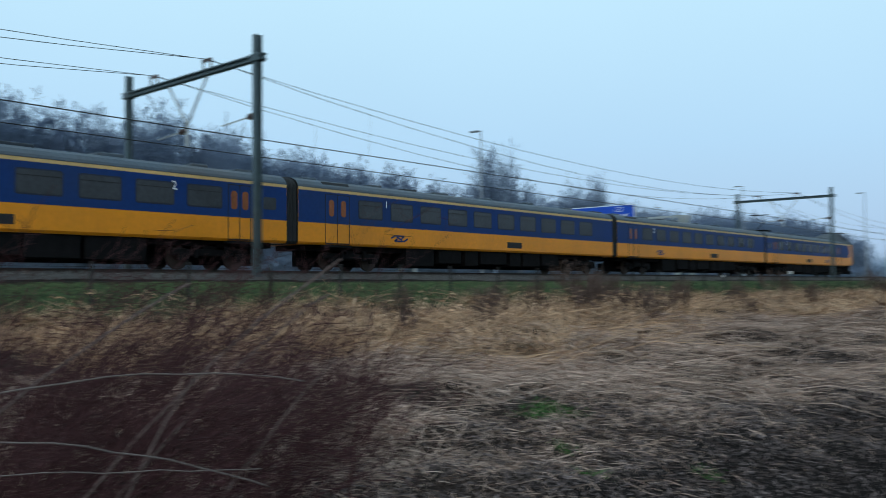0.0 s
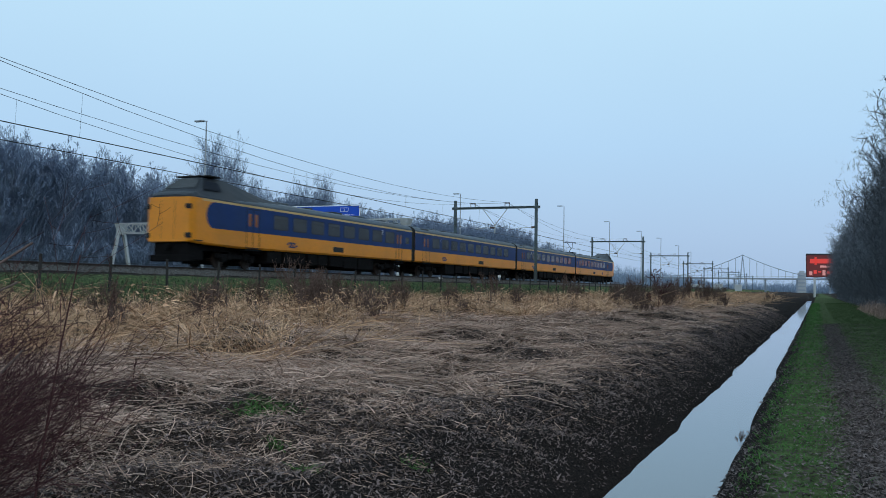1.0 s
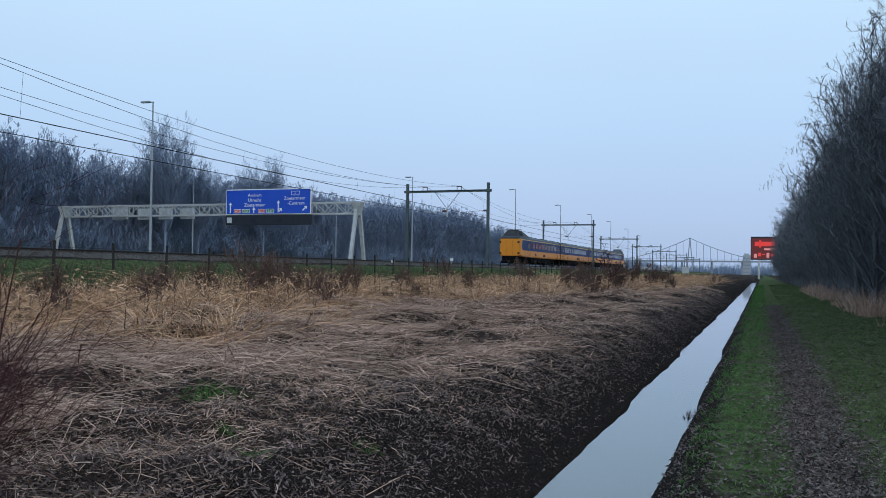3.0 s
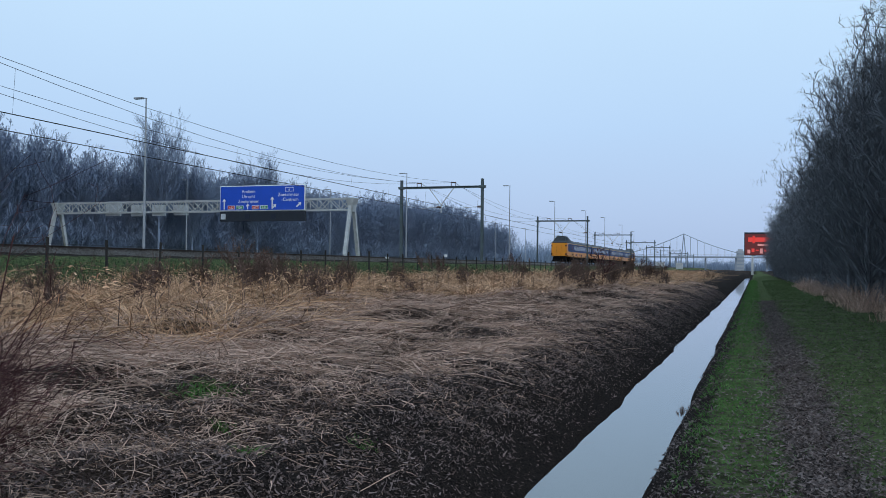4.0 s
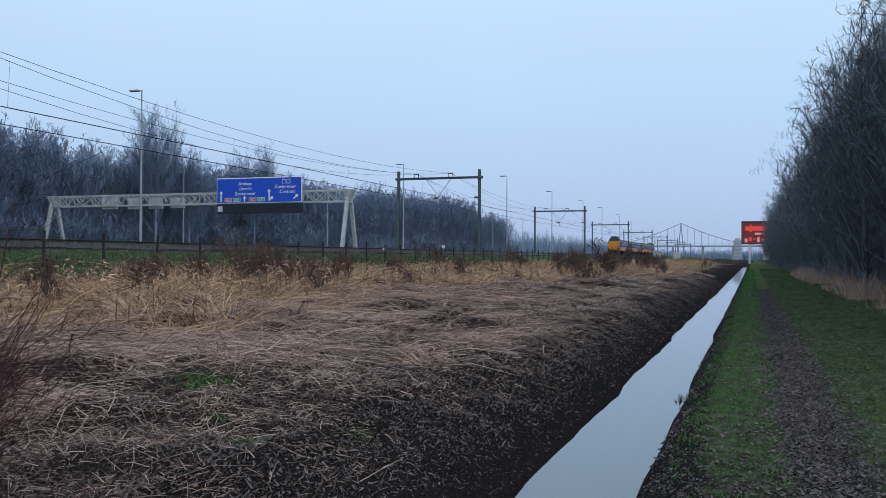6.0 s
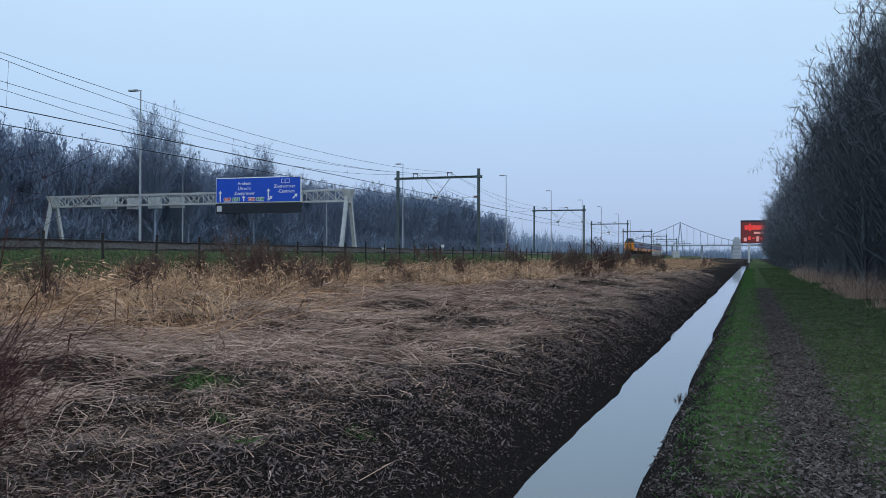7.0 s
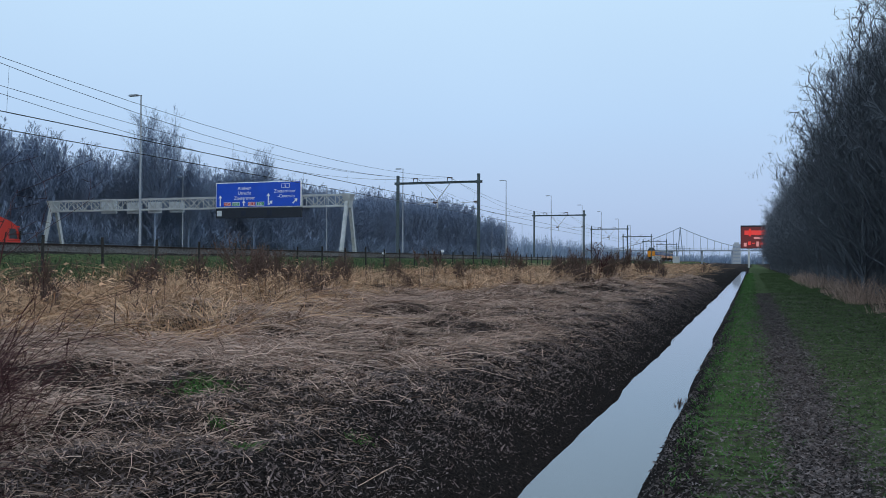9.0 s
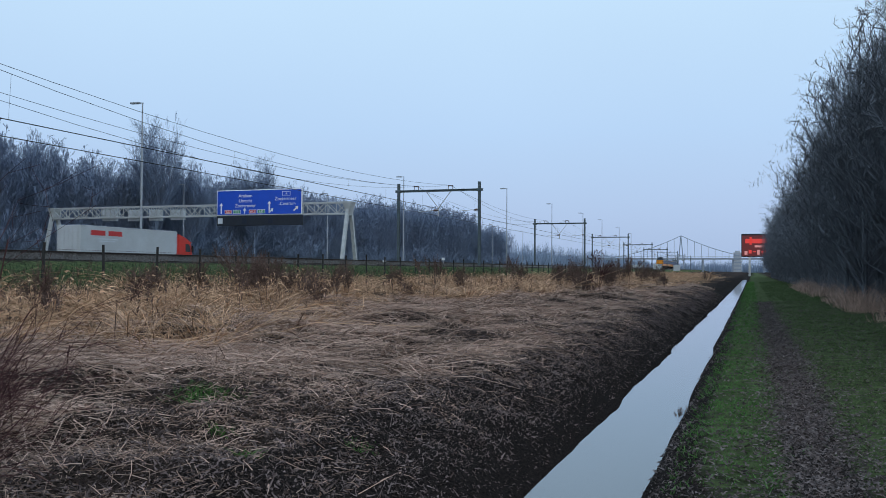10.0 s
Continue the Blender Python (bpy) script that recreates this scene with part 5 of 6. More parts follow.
def build_right_wood():
    rng = random.Random(77)
    made = []
    for k in range(6):
        near = k < 4
        segs = crown_tree(200 + k, 10.9, 7.3, 74, ((8, 3), (7, 2), (5, 2)) if near else ((6, 2), (5, 2), (2, 1)), low=0.05, stem=0.011, min_r=0.0038 if near else 0.011, lean=-0.04, sweep=-0.1, spread=0.9, lift=0.02, wob=0.30, fork=(0.12, 0.8), ratio=(0.29, 0.48), dome=2.0, vee=0.25)
        made.append(tree_object("bare_tree", segs, 0.05, M_BARK, "leafless tree with dark dense twigs beside the grassy track", "tree", "trees beside the track", pose(0, 0, -50), 0.016))
    y = 12.0
    used = set()
    count = 0
    while y < 230:
        for row in range(3 if y < 60 else 2):
            u = (5.7 if y < 40 else 5.1 if y < 90 else 4.7) + row * 2.6 + rng.uniform(-0.4, 0.6)
            x, yy = u + SKEW * y, y + rng.uniform(-1.2, 1.2)
            s = rng.uniform(1.04, 1.22) * (1.0 + 0.15 * row) * (0.8 if y < 17 and row == 0 else 1.0)
            k = count % 4 if y < 60 else 4 + count % 2
            m = Matrix.Translation((x, yy, float(land(x, yy)) - 0.05)) @ pose(0, 0, 0, 0, 0, rng.uniform(-60, 60))
            t = made[k]
            if k in used:
                t = copy_thing(t, m)
            else:
                t.matrix_basis = m
                used.add(k)
            t.scale = (s, s, s)
            count += 1
        y += rng.uniform(2.9, 3.8) * (1 if y < 60 else 1.6)
    r = np.random.default_rng(18)
    n = 26000
    y = 9 + 210 * r.random(n) ** 1.6
    u = np.where(y < 60, 4.6, 3.8) + r.gamma(2.0, 1.6, n)
    x = u + SKEW * y
    rise = np.clip((u - 3.4) / 2.5, 0.2, 1.2) * np.where(y < 24, 0.7, 1.0)
    base = np.stack([x, y, land(x, y) + r.random(n) ** 1.4 * 2.2 * rise - 0.05], 1)
    way = np.stack([r.normal(-0.2, 0.7, n), r.normal(0, 0.7, n), r.normal(0.8, 0.5, n)], 1)
    rows = crooked(r, base, way, r.uniform(0.4, 1.6, n) * rise, r.uniform(0.004, 0.012, n) * (1 + y / 45), 3, 0.35, 0.0)[2]
    v, q = tubes(rows, 2)
    tagged(from_arrays("bramble_thicket", v, q, M_BARK), "dark tangled bramble and saplings under the trees", "undergrowth", kind="stuff")


build_right_wood()


# ---- shrub of red-brown twigs at the field's edge ----
def build_shrub(seed, x, y, size, lean, along=0.55):
    rng = random.Random(seed)
    segs = []
    for k in range(12):
        az = rng.uniform(0, 2 * math.pi)
        s = bare_tree(rng, rng.uniform(1.3, 2.1) * size, 0.6, 3, (8, 4, 3), 0.0042, -0.1, first=0.12, min_r=0.0016)
        tilt = rng.uniform(0.25, 0.95)
        m = np.array(Matrix.Rotation(az, 3, "Z") @ Matrix.Rotation(tilt, 3, "Y"))
        for c in (0, 4):
            s[:, c:c + 3] = s[:, c:c + 3] @ m.T
            s[:, c + 2] = np.maximum(s[:, c + 2], 0.02)
            s[:, c] += lean * s[:, c + 2]
            s[:, c + 1] += along * s[:, c + 2]
        s[:, (0, 4)] += rng.uniform(-0.25, 0.25)
        s[:, (1, 5)] += rng.uniform(-0.25, 0.25)
        segs.append(s)
    s = np.concatenate(segs)
    sh = thing("bare_shrub", "leafless red-brown shrub of arching tangled twigs", "shrub", "shrubs at the field edge", pose(x, y, float(land(x, y))))
    thick = s[:, 3] > 0.004
    for name, sel, n in (("stem_tangle", thick, 5), ("twig_tangle", ~thick, 3)):
        v, q = tubes(s[sel], n)
        from_arrays(name, v, q, M_TWIG, sh)


for k, (x, y, size) in enumerate(((-4.4, 1.7, 0.95), (-5.5, 1.2, 1.0), (-4.3, 2.6, 0.75), (-6.4, 2.4, 0.9), (-3.9, 1.2, 0.85), (-4.9, 1.4, 0.9), (-5.2, 2.3, 0.85), (-3.75, 1.9, 0.7), (-4.4, 0.7, 0.95), (-4.7, 3.5, 0.62), (-5.3, 4.1, 0.6), (-5.9, 3.3, 0.75))):
    build_shrub(k + 1, x, y, size, 0.03)


def build_sapling(x, y, tall=1.95, thin=0.0013):
    rng = random.Random(9)
    s = bare_tree(rng, tall, 0.7, 3, (8, 3, 2), 0.0036, 0.1, lean=-0.05, first=0.25, min_r=thin)
    t = thing("bare_sapling", "thin dark leafless sapling with sparse twigs", "sapling", "", pose(x, y, float(land(x, y))))
    for name, sel, n in (("stem", s[:, 3] > max(0.003, thin), 5), ("twig_crown", s[:, 3] <= max(0.003, thin), 3)):
        v, qq = tubes(s[sel], n)
        from_arrays(name, v, qq, M_TWIG, t)


build_sapling(-3.62, 3.3, 2.3)
build_sapling(-6.75, 46.2, 2.75, 0.014)


def build_cane(a, b, rise, r, material, label):
    """One arching cane from a to b."""
    bm = bmesh.new()
    a, b = Vector(a), Vector(b)
    rng = random.Random(int(a.y * 100))
    pts = [a + (b - a) * (k / 12) + Vector((rng.uniform(-0.012, 0.012), 0, rise * 4 * (k / 12) * (1 - k / 12) + rng.uniform(-0.008, 0.008))) for k in range(13)]
    cable(bm, [tuple(c) for c in pts], r)
    tagged(part("bramble_cane", bm, material, smooth=True), label, "cane", "canes of the shrub")


for a, b, rise, r in (((-2.95, 0.6, 1.24), (-2.85, 2.3, 1.26), 0.09, 0.003), ((-2.80, 0.8, 1.22), (-2.70, 2.0, 0.90), 0.05, 0.0028), ((-2.90, 0.8, 1.10), (-2.75, 2.0, 0.96), 0.0, 0.0022)):
    build_cane(a, b, rise, r, M_CANE, "long thin pale arching bramble cane")
for a, b, rise, r in (((-3.6, 1.2, 0.2), (-3.0, 2.65, 1.78), 0.16, 0.006), ((-3.6, 0.6, 0.5), (-3.4, 2.1, 1.68), 0.10, 0.0055), ((-3.5, 1.9, 0.2), (-3.1, 2.7, 1.32), 0.05, 0.005), ((-3.1, 1.3, 0.3), (-3.0, 1.85, 1.30), 0.03, 0.005), ((-3.8, 1.6, 0.3), (-3.5, 3.0, 1.62), 0.12, 0.0055)):
    build_cane(a, b, rise, r, M_STEM, "slanting brown stem of the leafless shrub")


# ---- dead weed clumps among the reed ----
def build_weed(seed):
    rng = random.Random(seed)
    segs = []
    for k in range(9):
        s = bare_tree(rng, rng.uniform(0.7, 1.45), 0.42, 2, (11, 4), 0.005, 0.5, first=0.35, min_r=0.0035)
        m = np.array(Matrix.Rotation(rng.uniform(0, 6.28), 3, "Z") @ Matrix.Rotation(rng.uniform(0.02, 0.35), 3, "Y"))
        for c in (0, 4):
            s[:, c:c + 3] = s[:, c:c + 3] @ m.T
        s[:, (0, 4)] += rng.uniform(-0.4, 0.4)
        s[:, (1, 5)] += rng.uniform(-0.4, 0.4)
        segs.append(s)
    s = np.concatenate(segs)
    v, q = tubes(s, 3)
    seeds = s[s[:, 7] <= 0.0045][:, 4:7]
    n = len(seeds)
    r = np.random.default_rng(seed)
    v2, q2 = ribbons(seeds, r.normal(0, 0.6, (n, 3)) + np.array([0, 0, 0.3]), np.zeros((n, 3)), r.uniform(0.03, 0.08, n), r.uniform(0.010, 0.025, n), 1)
    return np.concatenate([v, v2]), np.concatenate([q, q2 + len(v)])


WEEDS = [(-15.7, 25.5, 1.35), (-14.9, 24.6, 1.2), (-16.4, 27.0, 1.2), (-15.0, 18.8, 0.95), (-14.5, 58.2, 1.6), (-9.7, 74.4, 1.7), (-10.3, 72.5, 1.3), (-13.1, 24.7, 0.95), (-14.7, 26.1, 1.0), (-13.0, 27.0, 0.9), (-10.6, 59.0, 1.1), (-11.3, 57.5, 1.0), (-7.4, 88, 1.2), (-8.2, 86, 1.2), (-3.0, 106, 0.9), (-13.8, 14.5, 0.9), (-17, 36, 1.0), (-16, 45, 1.1), (-12, 80, 1.2), (-18, 32, 1.0),
         (-7.4, 46.5, 1.2), (-8.3, 48.2, 1.35), (-9.4, 51.0, 1.2), (-10.3, 53.0, 1.1), (-7.0, 50.5, 1.25), (-6.9, 60.5, 1.4), (-6.0, 62.5, 1.2), (-7.8, 57.0, 1.35), (-5.4, 68.0, 1.0),
         (-0.66, 12.3, 0.15), (-13.6, 33.5, 0.8), (-12.2, 31.0, 0.75), (-11.6, 22.5, 0.6), (-11.9, 37.5, 0.9), (-9.3, 38.5, 0.8), (-16.8, 24.2, 1.0), (-17.2, 22.6, 0.9)]
weed_kinds = []
for k, (x, y, s) in enumerate(WEEDS):
    m = Matrix.Translation((x, y, float(land(x, y)) - 0.03)) @ pose(0, 0, 0, 0, 0, 73 * k)
    if k < 4:
        v, q = build_weed(31 + k)
        w = tagged(from_arrays("dead_weed_clump", v, q, M_WEED), "dark brown clump of dead branching weeds among the reed", "weeds", "dead weed clumps")
        w.matrix_basis = m
        weed_kinds.append(w)
    else:
        w = copy_thing(weed_kinds[k % 4], m)
    w.scale = (s, s, s)


# ---- reed, straw, leaves and grass ----
def edge(y):
    """Where the standing reed begins, across the field."""
    return -9.6 - 1.1 * np.sin(y * 0.31) - 0.7 * np.sin(y * 0.83 + 1) + np.clip((y - 34) / 14, 0, 1) * 2.4 + np.clip((y - 55) / 40, 0, 1) * 3.0 - np.clip((14 - y) / 6, 0, 1) * 0.6


def build_reed():
    r = np.random.default_rng(5)
    n = 4300
    y = 6 + 190 * r.random(n) ** 2.0
    x = edge(y) - (r.random(n) ** 0.85) * (21.5 + edge(y))
    thick = patchy(x, y, 1.7, 11.0)
    keep = r.random(n) < np.clip(0.25 + 1.5 * thick, 0, 1)
    x, y, thick = x[keep], y[keep], thick[keep]
    n = len(x)
    tall = (0.30 + 0.95 * thick * np.clip(0.4 + patchy(x, y, 4.5, 4.0), 0, 1.2)) * np.clip(1.05 - (-x - 11) / 22, np.where(y < 45, 0.88, 0.55), 1.1) * np.clip((y - 3) / 8, 0.45, 1)
    k = 24
    X = np.repeat(x, k) + r.normal(0, 0.17, n * k)
    Y = np.repeat(y, k) + r.normal(0, 0.17, n * k)
    T = np.repeat(tall, k) * r.uniform(0.45, 1.2, n * k)
    fan = np.stack([X - np.repeat(x, k), Y - np.repeat(y, k)], 1) * 1.6
    lean = np.repeat(r.normal(0, 0.26, (n, 2)), k, axis=0) + fan + r.normal(0, 0.22, (n * k, 2))
    way = np.stack([lean[:, 0], lean[:, 1], np.ones(n * k)], 1)
    bend = np.stack([lean[:, 0] * 1.5 + r.normal(0, 0.3, n * k), lean[:, 1] * 1.5 + r.normal(0, 0.3, n * k), -r.uniform(0.1, 1.0, n * k)], 1)
    base = np.stack([X, Y, land(X, Y) - 0.02], 1)
    v, q = ribbons(base, way, bend, T, r.uniform(0.007, 0.021, n * k) * (1 + Y / 50), 2)
    tagged(from_arrays("standing_reed", v, q, M_REED), "standing tufts of dry tan reed along the fence", "reed", kind="stuff")
    # drooping plumes
    n = 1500
    y = 8 + 60 * r.random(n) ** 1.6
    x = edge(y) - r.random(n) * 7
    base = np.stack([x, y, land(x, y) + r.uniform(0.55, 1.0, n)], 1)
    way = np.stack([r.normal(0.1, 0.5, n), r.normal(0, 0.5, n), r.uniform(0.2, 0.8, n)], 1)
    v, q = ribbons(base, way, np.stack([np.zeros(n), np.zeros(n), -r.uniform(0.6, 1.2, n)], 1), r.uniform(0.15, 0.35, n), r.uniform(0.02, 0.045, n), 3)
    tagged(from_arrays("reed_plume", v, q, M_REED), "pale drooping plumes of dry reed", "reed", kind="stuff")
    # thin dark stalks that stand above the reed
    n = 650
    y = 9 + 75 * r.random(n) ** 1.4
    x = edge(y) - 0.5 - r.random(n) * 10.5
    way = np.stack([r.normal(0, 0.10, n), r.normal(0, 0.10, n), np.ones(n)], 1)
    L = r.uniform(0.6, 1.25, n)
    base = np.stack([x, y, land(x, y)], 1)
    v, q = ribbons(base, way, r.normal(0, 0.06, (n, 3)), L, r.uniform(0.010, 0.018, n) * (1 + y / 80), 2)
    m = 5
    tip = np.repeat(base + way * (L * 0.92)[:, None], m, axis=0) - np.stack([np.zeros(n * m), np.zeros(n * m), r.uniform(0, 0.3, n * m)], 1)
    v2, q2 = ribbons(tip, np.stack([r.normal(0, 0.5, n * m), r.normal(0, 0.5, n * m), np.ones(n * m)], 1), np.zeros((n * m, 3)), r.uniform(0.05, 0.16, n * m), r.uniform(0.012, 0.03, n * m), 2)
    tagged(from_arrays("dead_stalk", np.concatenate([v, v2]), np.concatenate([q, q2 + len(v)]), M_WEED), "thin dark dead stalks standing among the reed", "weeds", kind="stuff")
    # bent and broken reed in front of the standing stems
    n, k = 2600, 20
    y = 5 + 60 * r.random(n) ** 1.8
    off = 5.5 * r.random(n) ** 1.4 - 0.6
    x = edge(y) + off
    ok = ((off < 1.2) | (patchy(x, y, 1.2, 81.0) > 0.56)) & (x - SKEW * y < -4.2)
    x, y = x[ok], y[ok]
    n = len(x)
    X = np.repeat(x, k) + r.normal(0, 0.25, n * k)
    Y = np.repeat(y, k) + r.normal(0, 0.25, n * k)
    lean = np.repeat(r.normal(0.2, 0.8, (n, 2)), k, axis=0) + r.normal(0, 0.35, (n * k, 2))
    way = np.stack([lean[:, 0], lean[:, 1], r.uniform(0.5, 1.0, n * k)], 1)
    v, q = ribbons(np.stack([X, Y, land(X, Y)], 1), way, np.stack([lean[:, 0] * 0.6, lean[:, 1] * 0.6, -r.uniform(0.5, 1.0, n * k)], 1), r.uniform(0.25, 0.6, n * k), r.uniform(0.007, 0.016, n * k) * (1 + Y / 45), 2)
    tagged(from_arrays("bent_reed", v, q, M_LITTER), "bent and broken reed heaped before the standing stems", "reed", kind="stuff")
    # ragged reed and weeds by the wood
    n = 13000
    y = 11 + 75 * r.random(n) ** 1.3
    u = 3.3 + r.gamma(2.2, 0.55, n) - 0.2 * np.clip((y - 30) / 30, 0, 1)
    x = u + SKEW * y
    ok = r.random(n) < 2.6 * patchy(x, y, 1.5, 61.0) - 0.9
    x, y = x[ok], y[ok]
    n = len(x)
    way = np.stack([r.normal(0, 0.35, n), r.normal(0, 0.35, n), np.ones(n)], 1)
    v, q = ribbons(np.stack([x, y, land(x, y)], 1), way, np.stack([r.normal(0, 0.3, n), r.normal(0, 0.3, n), -r.uniform(0, 0.6, n)], 1), r.uniform(0.2, 1.0, n) * (0.5 + 1.0 * patchy(x, y, 2.2, 63.0)) * np.clip((x - SKEW * y - 2.9) / 1.0, 0.3, 1), r.uniform(0.006, 0.018, n) * (1 + y / 60), 2)
    tagged(from_arrays("reed_by_wood", v, q, M_LITTER), "thin dry grass between the track and the wood", "reed", kind="stuff")


def build_litter():
    r = np.random.default_rng(6)
    n = 260000
    y = 2.2 + 85 * r.random(n) ** 2.5
    u = -3.3 - 9.6 * r.random(n) ** np.clip(0.55 + y / 60, 0.55, 1.0)
    x = u + SKEW * y
    heap = np.clip(0.5 + 2.0 * mounds(x, y), 0, 1)
    cover = patchy(x, y, 1.1, 21.0) * 0.6 + patchy(x, y, 0.45, 23.0) * 0.4
    keep = r.random(n) < np.clip(0.20 + 3.0 * (cover - 0.42) + 1.1 * (heap - 0.5), 0.07, 1.0) * np.clip((-u - 2.6) / 1.9, 0.25, 1)
    keep &= ~((x > -6.6) & (y < 3.4) & (r.random(n) < 0.8))
    x, y, u, heap = x[keep], y[keep], u[keep], heap[keep]
    n = len(x)
    # straw lies combed in swathes that turn from patch to patch
    comb = 6.0 * (patchy(x, y, 2.3, 31.0) - 0.5) + 2.2 * (patchy(x, y, 0.8, 33.0) - 0.5) - 0.2
    az = np.where(r.random(n) < np.clip(y / 14, 0.35, 0.75), comb + r.normal(0, 0.28, n), r.uniform(-3.14, 3.14, n))
    way = np.stack([np.cos(az), np.sin(az), np.where(r.random(n) < 0.4, r.normal(0.2, 0.45, n), r.normal(0.04, 0.16, n))], 1)
    L = r.gamma(2.0, 0.15, n).clip(0.06, 1.1) * np.where(u < -5, 1.0, 0.6) * np.clip(y / 9, 0.6, 1)
    base = np.stack([x, y, land(x, y) + 0.01 + r.random(n) ** 1.5 * 0.20 * heap * np.clip((-u - 3) / 2, 0.15, 1)], 1) - way * (L / 2)[:, None]
    bend = np.stack([r.normal(0, 0.22, n), r.normal(0, 0.22, n), -r.uniform(0, 0.25, n)], 1)
    v, q = ribbons(base, way, bend, L, r.uniform(0.003, 0.013, n) * (1 + y / 35), 2, np.stack([-way[:, 1], way[:, 0], r.normal(0, 0.7, n)], 1))
    tagged(from_arrays("flattened_straw", v, q, M_LITTER), "flattened mown reed straw lying across the field", "straw", kind="stuff")
    # short broken straw over the near ground
    n = 75000
    y = 2.6 + 26 * r.random(n) ** 1.7
    u = -2.9 - 7.5 * r.random(n) ** 0.9
    x = u + SKEW * y
    keep = (r.random(n) < np.clip((-u - 2.3) / 2.6, 0.2, 1) * np.clip(2.6 * patchy(x, y, 0.5, 71.0) - 0.55, 0.12, 1)) & ~((x > -6.4) & (y < 3.2) & (r.random(n) < 0.8))
    x, y = x[keep], y[keep]
    n = len(x)
    az = r.uniform(-3.14, 3.14, n)
    way = np.stack([np.cos(az), np.sin(az), r.normal(0.12, 0.35, n)], 1)
    v, q = ribbons(np.stack([x, y, land(x, y) + 0.01 + 0.05 * r.random(n)], 1), way, np.stack([r.normal(0, 0.25, n), r.normal(0, 0.25, n), -r.uniform(0, 0.5, n)], 1), r.gamma(2.0, 0.06, n).clip(0.03, 0.4), r.uniform(0.003, 0.011, n), 2)
    tagged(from_arrays("broken_straw", v, q, M_LITTER), "short broken pieces of weathered straw over dark leaves", "straw", kind="stuff")
    # dead leaves and short debris on the ditch bank and near ground
    n = 260000
    y = 2.0 + 75 * r.random(n) ** 2.2
    u = -2.3 - 6.5 * r.random(n) ** 1.25
    x = u + SKEW * y
    keep = r.random(n) < np.clip((7.8 + u) / 3, 0.3, 1) * (0.55 + 0.6 * patchy(x, y, 0.5, 41.0)) * np.clip((-u - 2.4) / 0.8, 0.12, 1)
    x, y = x[keep], y[keep]
    n = len(x)
    az = r.uniform(-3.14, 3.14, n)
    way = np.stack([np.cos(az), np.sin(az), r.normal(0.15, 0.6, n)], 1)
    v, q = ribbons(np.stack([x, y, land(x, y) + r.random(n) * 0.03], 1), way, np.stack([np.zeros(n), np.zeros(n), -r.uniform(0, 0.6, n)], 1), r.gamma(3.0, 0.012, n).clip(0.012, 0.12), r.uniform(0.005, 0.020, n) * (1 + y / 30), 1)
    tagged(from_arrays("dead_leaves", v, q, M_LEAF), "dark decaying leaves and stalks on the ditch bank", "leaves", kind="stuff")


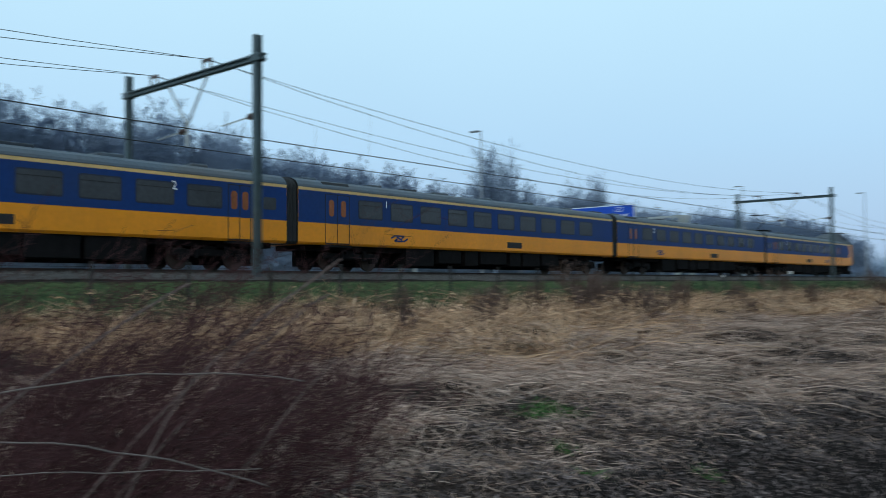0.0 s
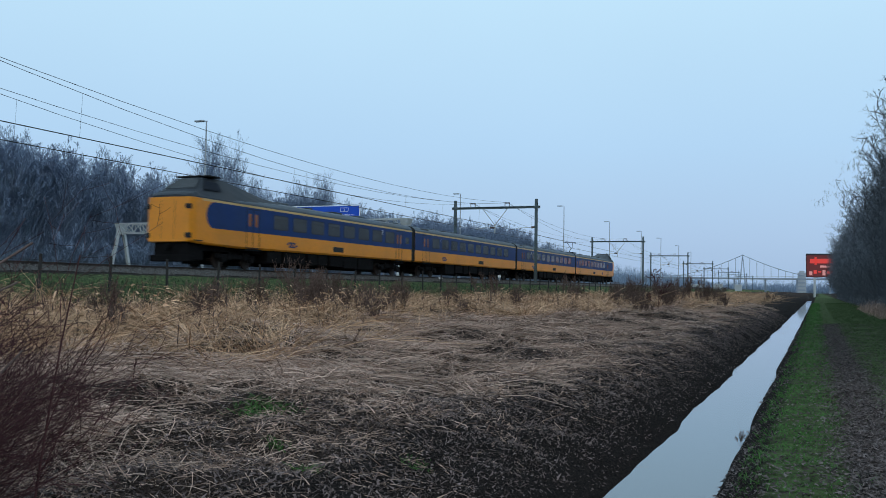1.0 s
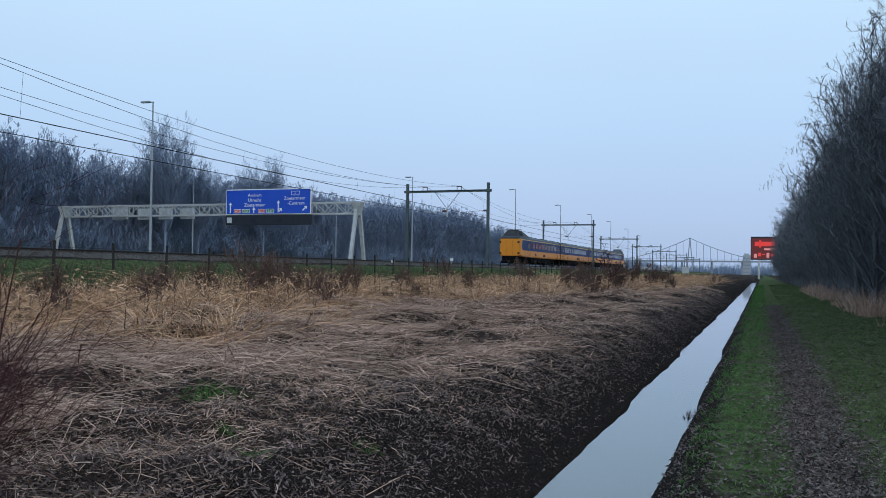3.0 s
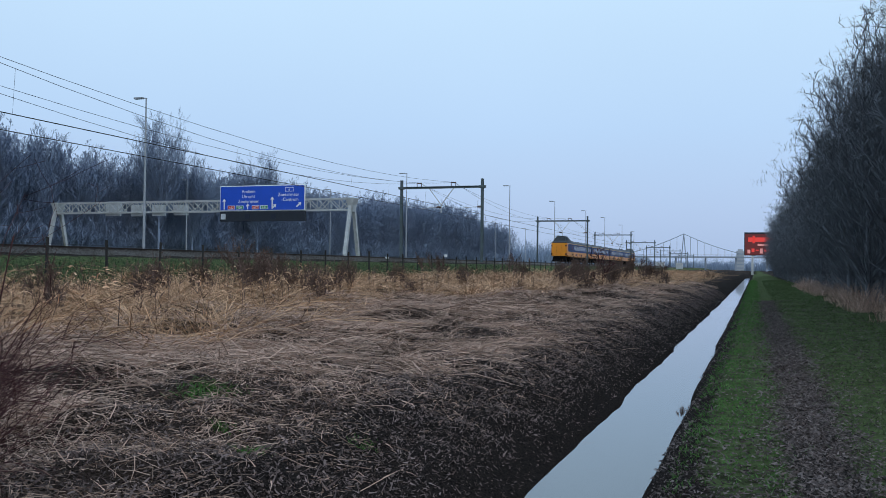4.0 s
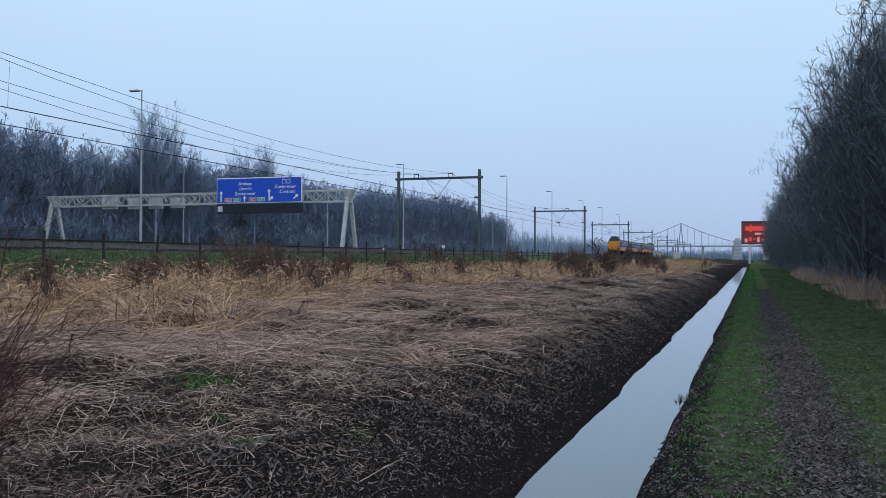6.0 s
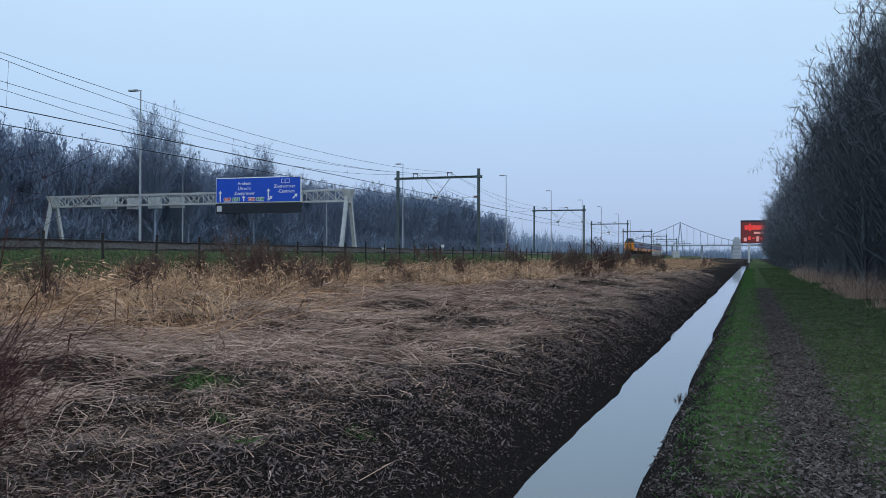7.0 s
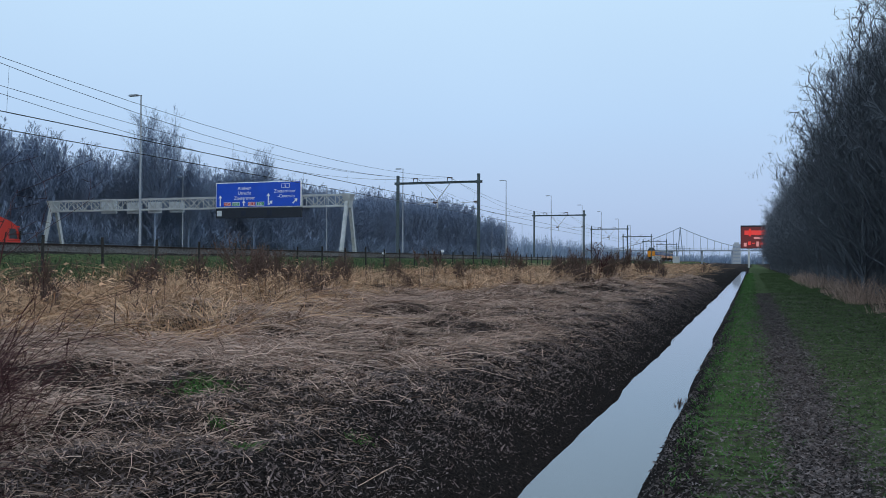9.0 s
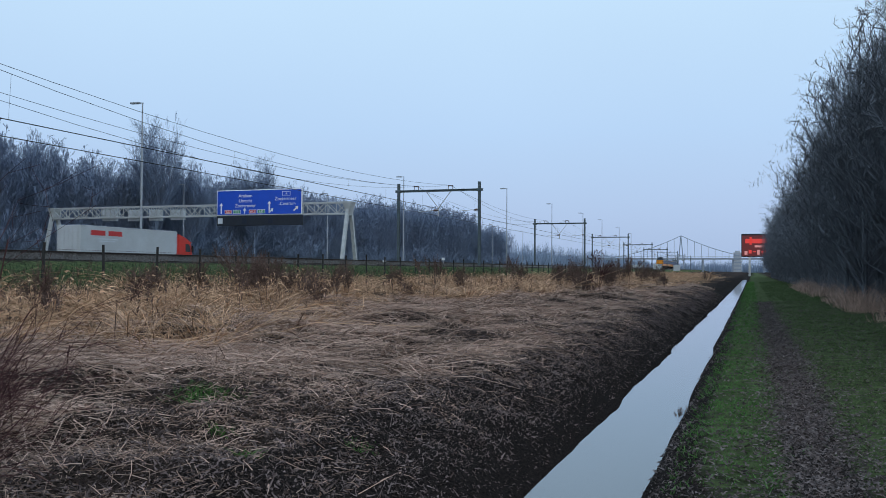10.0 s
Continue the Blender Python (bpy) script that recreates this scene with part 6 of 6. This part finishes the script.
def build_grass():
    r = np.random.default_rng(7)
    n = 190000
    y = 3.4 + 130 * r.random(n) ** 2.5
    u = r.uniform(-0.68, 4.3, n)
    keep = (np.abs(u - 0.58 + 0.06 * np.sin(y * 0.9)) > 0.33) | (r.random(n) < 0.10)
    keep &= r.random(n) < np.clip((y - 5.0) / 5, 0.22, 1) * np.clip(3.2 * patchy(u, y, 0.4, 51.0) - 0.65, 0.04, 1)
    y, u = y[keep], u[keep]
    n = len(y)
    x = u + SKEW * y
    way = np.stack([r.normal(0, 0.55, n), r.normal(0, 0.55, n), np.ones(n)], 1)
    lush = u < 0.3 + r.normal(0, 0.25, n)
    v, q = ribbons(np.stack([x, y, land(x, y) - 0.01], 1), way, np.stack([r.normal(0, 0.3, n), r.normal(0, 0.3, n), -0.3 * np.ones(n)], 1), r.uniform(0.02, 0.085, n), r.uniform(0.0035, 0.009, n) * (1 + y / 16), 1)
    q = q.reshape(1, n, 4)
    for sel, m, name, lab in ((lush, M_GRASS, "track_grass", "short bright green winter grass along the ditch"), (~lush, M_DULLGRASS, "verge_grass", "dull trodden green grass beside the muddy track")):
        tagged(from_arrays(name, v, q[:, sel].reshape(-1, 4), m), lab, "grass", kind="stuff")
    n = 110000
    y = 3.2 + 45 * r.random(n) ** 2.0
    near = r.random(n) < np.clip((14 - y) / 9, 0.35, 0.8)
    u = np.where(near, r.uniform(-0.97, 4.2, n), r.normal(0.58, 0.22, n))
    x = u + SKEW * y
    az = r.uniform(-3.14, 3.14, n)
    way = np.stack([np.cos(az), np.sin(az), r.normal(0.1, 0.35, n)], 1)
    v, q = ribbons(np.stack([x, y, land(x, y) + 0.01], 1), way, np.stack([np.zeros(n), np.zeros(n), -r.uniform(0, 0.4, n)], 1), r.uniform(0.015, 0.06, n), r.uniform(0.008, 0.026, n), 1)
    tagged(from_arrays("trodden_leaves", v, q, M_MUDLEAF), "brown trodden leaves on the muddy track", "leaves", kind="stuff")
    n = 22000
    y = -6 + 100 * r.random(n) ** 1.2
    x = r.uniform(-24.3, -20.6, n)
    way = np.stack([r.normal(0, 0.3, n), r.normal(0, 0.3, n), np.ones(n)], 1)
    v, q = ribbons(np.stack([x, y, land(x, y) - 0.02], 1), way, r.normal(0, 0.2, (n, 3)), r.uniform(0.06, 0.2, n) * np.clip((x + 25.2) / 2, 0.5, 1.6), r.uniform(0.02, 0.045, n), 2)
    tagged(from_arrays("embankment_grass", v, q, M_BANKGRASS), "rough green grass on the railway embankment", "grass", kind="stuff")
    for k, (cx, cy, s) in enumerate(((-5.5, 8.05, 0.36), (-3.9, 6.3, 0.16), (-3.4, 7.6, 0.2), (-4.6, 7.0, 0.14))):
        n = 420 if k == 0 else 50
        x, y = cx + r.normal(0, s * 0.5, n), cy + r.normal(0, s * 0.35, n)
        way = np.stack([r.normal(0, 0.7, n), r.normal(0, 0.7, n), np.ones(n)], 1)
        v, q = ribbons(np.stack([x, y, land(x, y)], 1), way, np.stack([np.zeros(n), np.zeros(n), -0.3 * np.ones(n)], 1), r.uniform(0.03, 0.11, n), r.uniform(0.004, 0.010, n), 2)
        tagged(from_arrays("grass_tuft", v, q, M_GRASS), "small fresh green grass tuft in the straw", "grass", "grass tufts", "stuff")


def build_behind():
    """Straw, leaves and grass about and behind the standpoint."""
    r = np.random.default_rng(44)
    for n, u0, u1, l0, l1, w, m, name, lab, cat in ((16000, -12.5, -3.2, 0.15, 0.8, 0.012, M_LITTER, "near_straw", "flattened straw on the field behind the ditch", "straw"), (34000, -6.5, -2.4, 0.02, 0.07, 0.02, M_LEAF, "near_leaves", "dark dead leaves along the ditch bank", "leaves"), (26000, -0.9, 4.2, 0.02, 0.06, 0.026, M_MUDLEAF, "near_trodden_leaves", "brown leaves trodden into the track", "leaves")):
        y = r.uniform(-14, 3.2, n)
        x = r.uniform(u0, u1, n) + SKEW * y
        if m is M_LITTER:
            ok = ~((x > -6.6) & (y > -1) & (r.random(n) < 0.85))
            x, y = x[ok], y[ok]
            n = len(x)
        az = r.uniform(-3.14, 3.14, n)
        way = np.stack([np.cos(az), np.sin(az), r.normal(0.05, 0.2, n)], 1)
        v, q = ribbons(np.stack([x, y, land(x, y) + 0.02], 1), way, np.stack([np.zeros(n), np.zeros(n), -r.uniform(0, 0.2, n)], 1), r.uniform(l0, l1, n), r.uniform(w * 0.5, w, n), 1)
        tagged(from_arrays(name, v, q, m), lab, cat, kind="stuff")
    n = 14000
    y = r.uniform(-14, 4.5, n)
    u = r.uniform(-0.65, 4.3, n)
    ok = np.abs(u - 0.58) > 0.33
    y, u = y[ok], u[ok]
    n = len(y)
    x = u + SKEW * y
    way = np.stack([r.normal(0, 0.55, n), r.normal(0, 0.55, n), np.ones(n)], 1)
    v, q = ribbons(np.stack([x, y, land(x, y) - 0.01], 1), way, np.stack([np.zeros(n), np.zeros(n), -0.3 * np.ones(n)], 1), r.uniform(0.035, 0.10, n), r.uniform(0.005, 0.012, n), 2)
    tagged(from_arrays("near_grass", v, q, M_DULLGRASS), "short dull grass about the track", "grass", kind="stuff")


build_reed()
build_litter()
build_grass()
build_behind()


# ---- what moves ----
def motions():
    nose = [(0.0, -4.2), (0.5, 15.0), (1.0, 34.15), (1.5, 53.2), (2.0, 72.2), (2.5, 91.1), (4.5, 166.1), (5.5, 203.8), (7.5, 277.4), (10.0, 369.0)]
    walk(train, [(t, pose(TRACKS[0], y, RAIL_Z)) for t, y in nose])
    walk(lorry, [(t, pose(-54.88, 59.7 + 22.6 * (t - 10), 1.33)) for t in (0.0, 2.5, 5.0, 7.5, 10.0)])


motions()
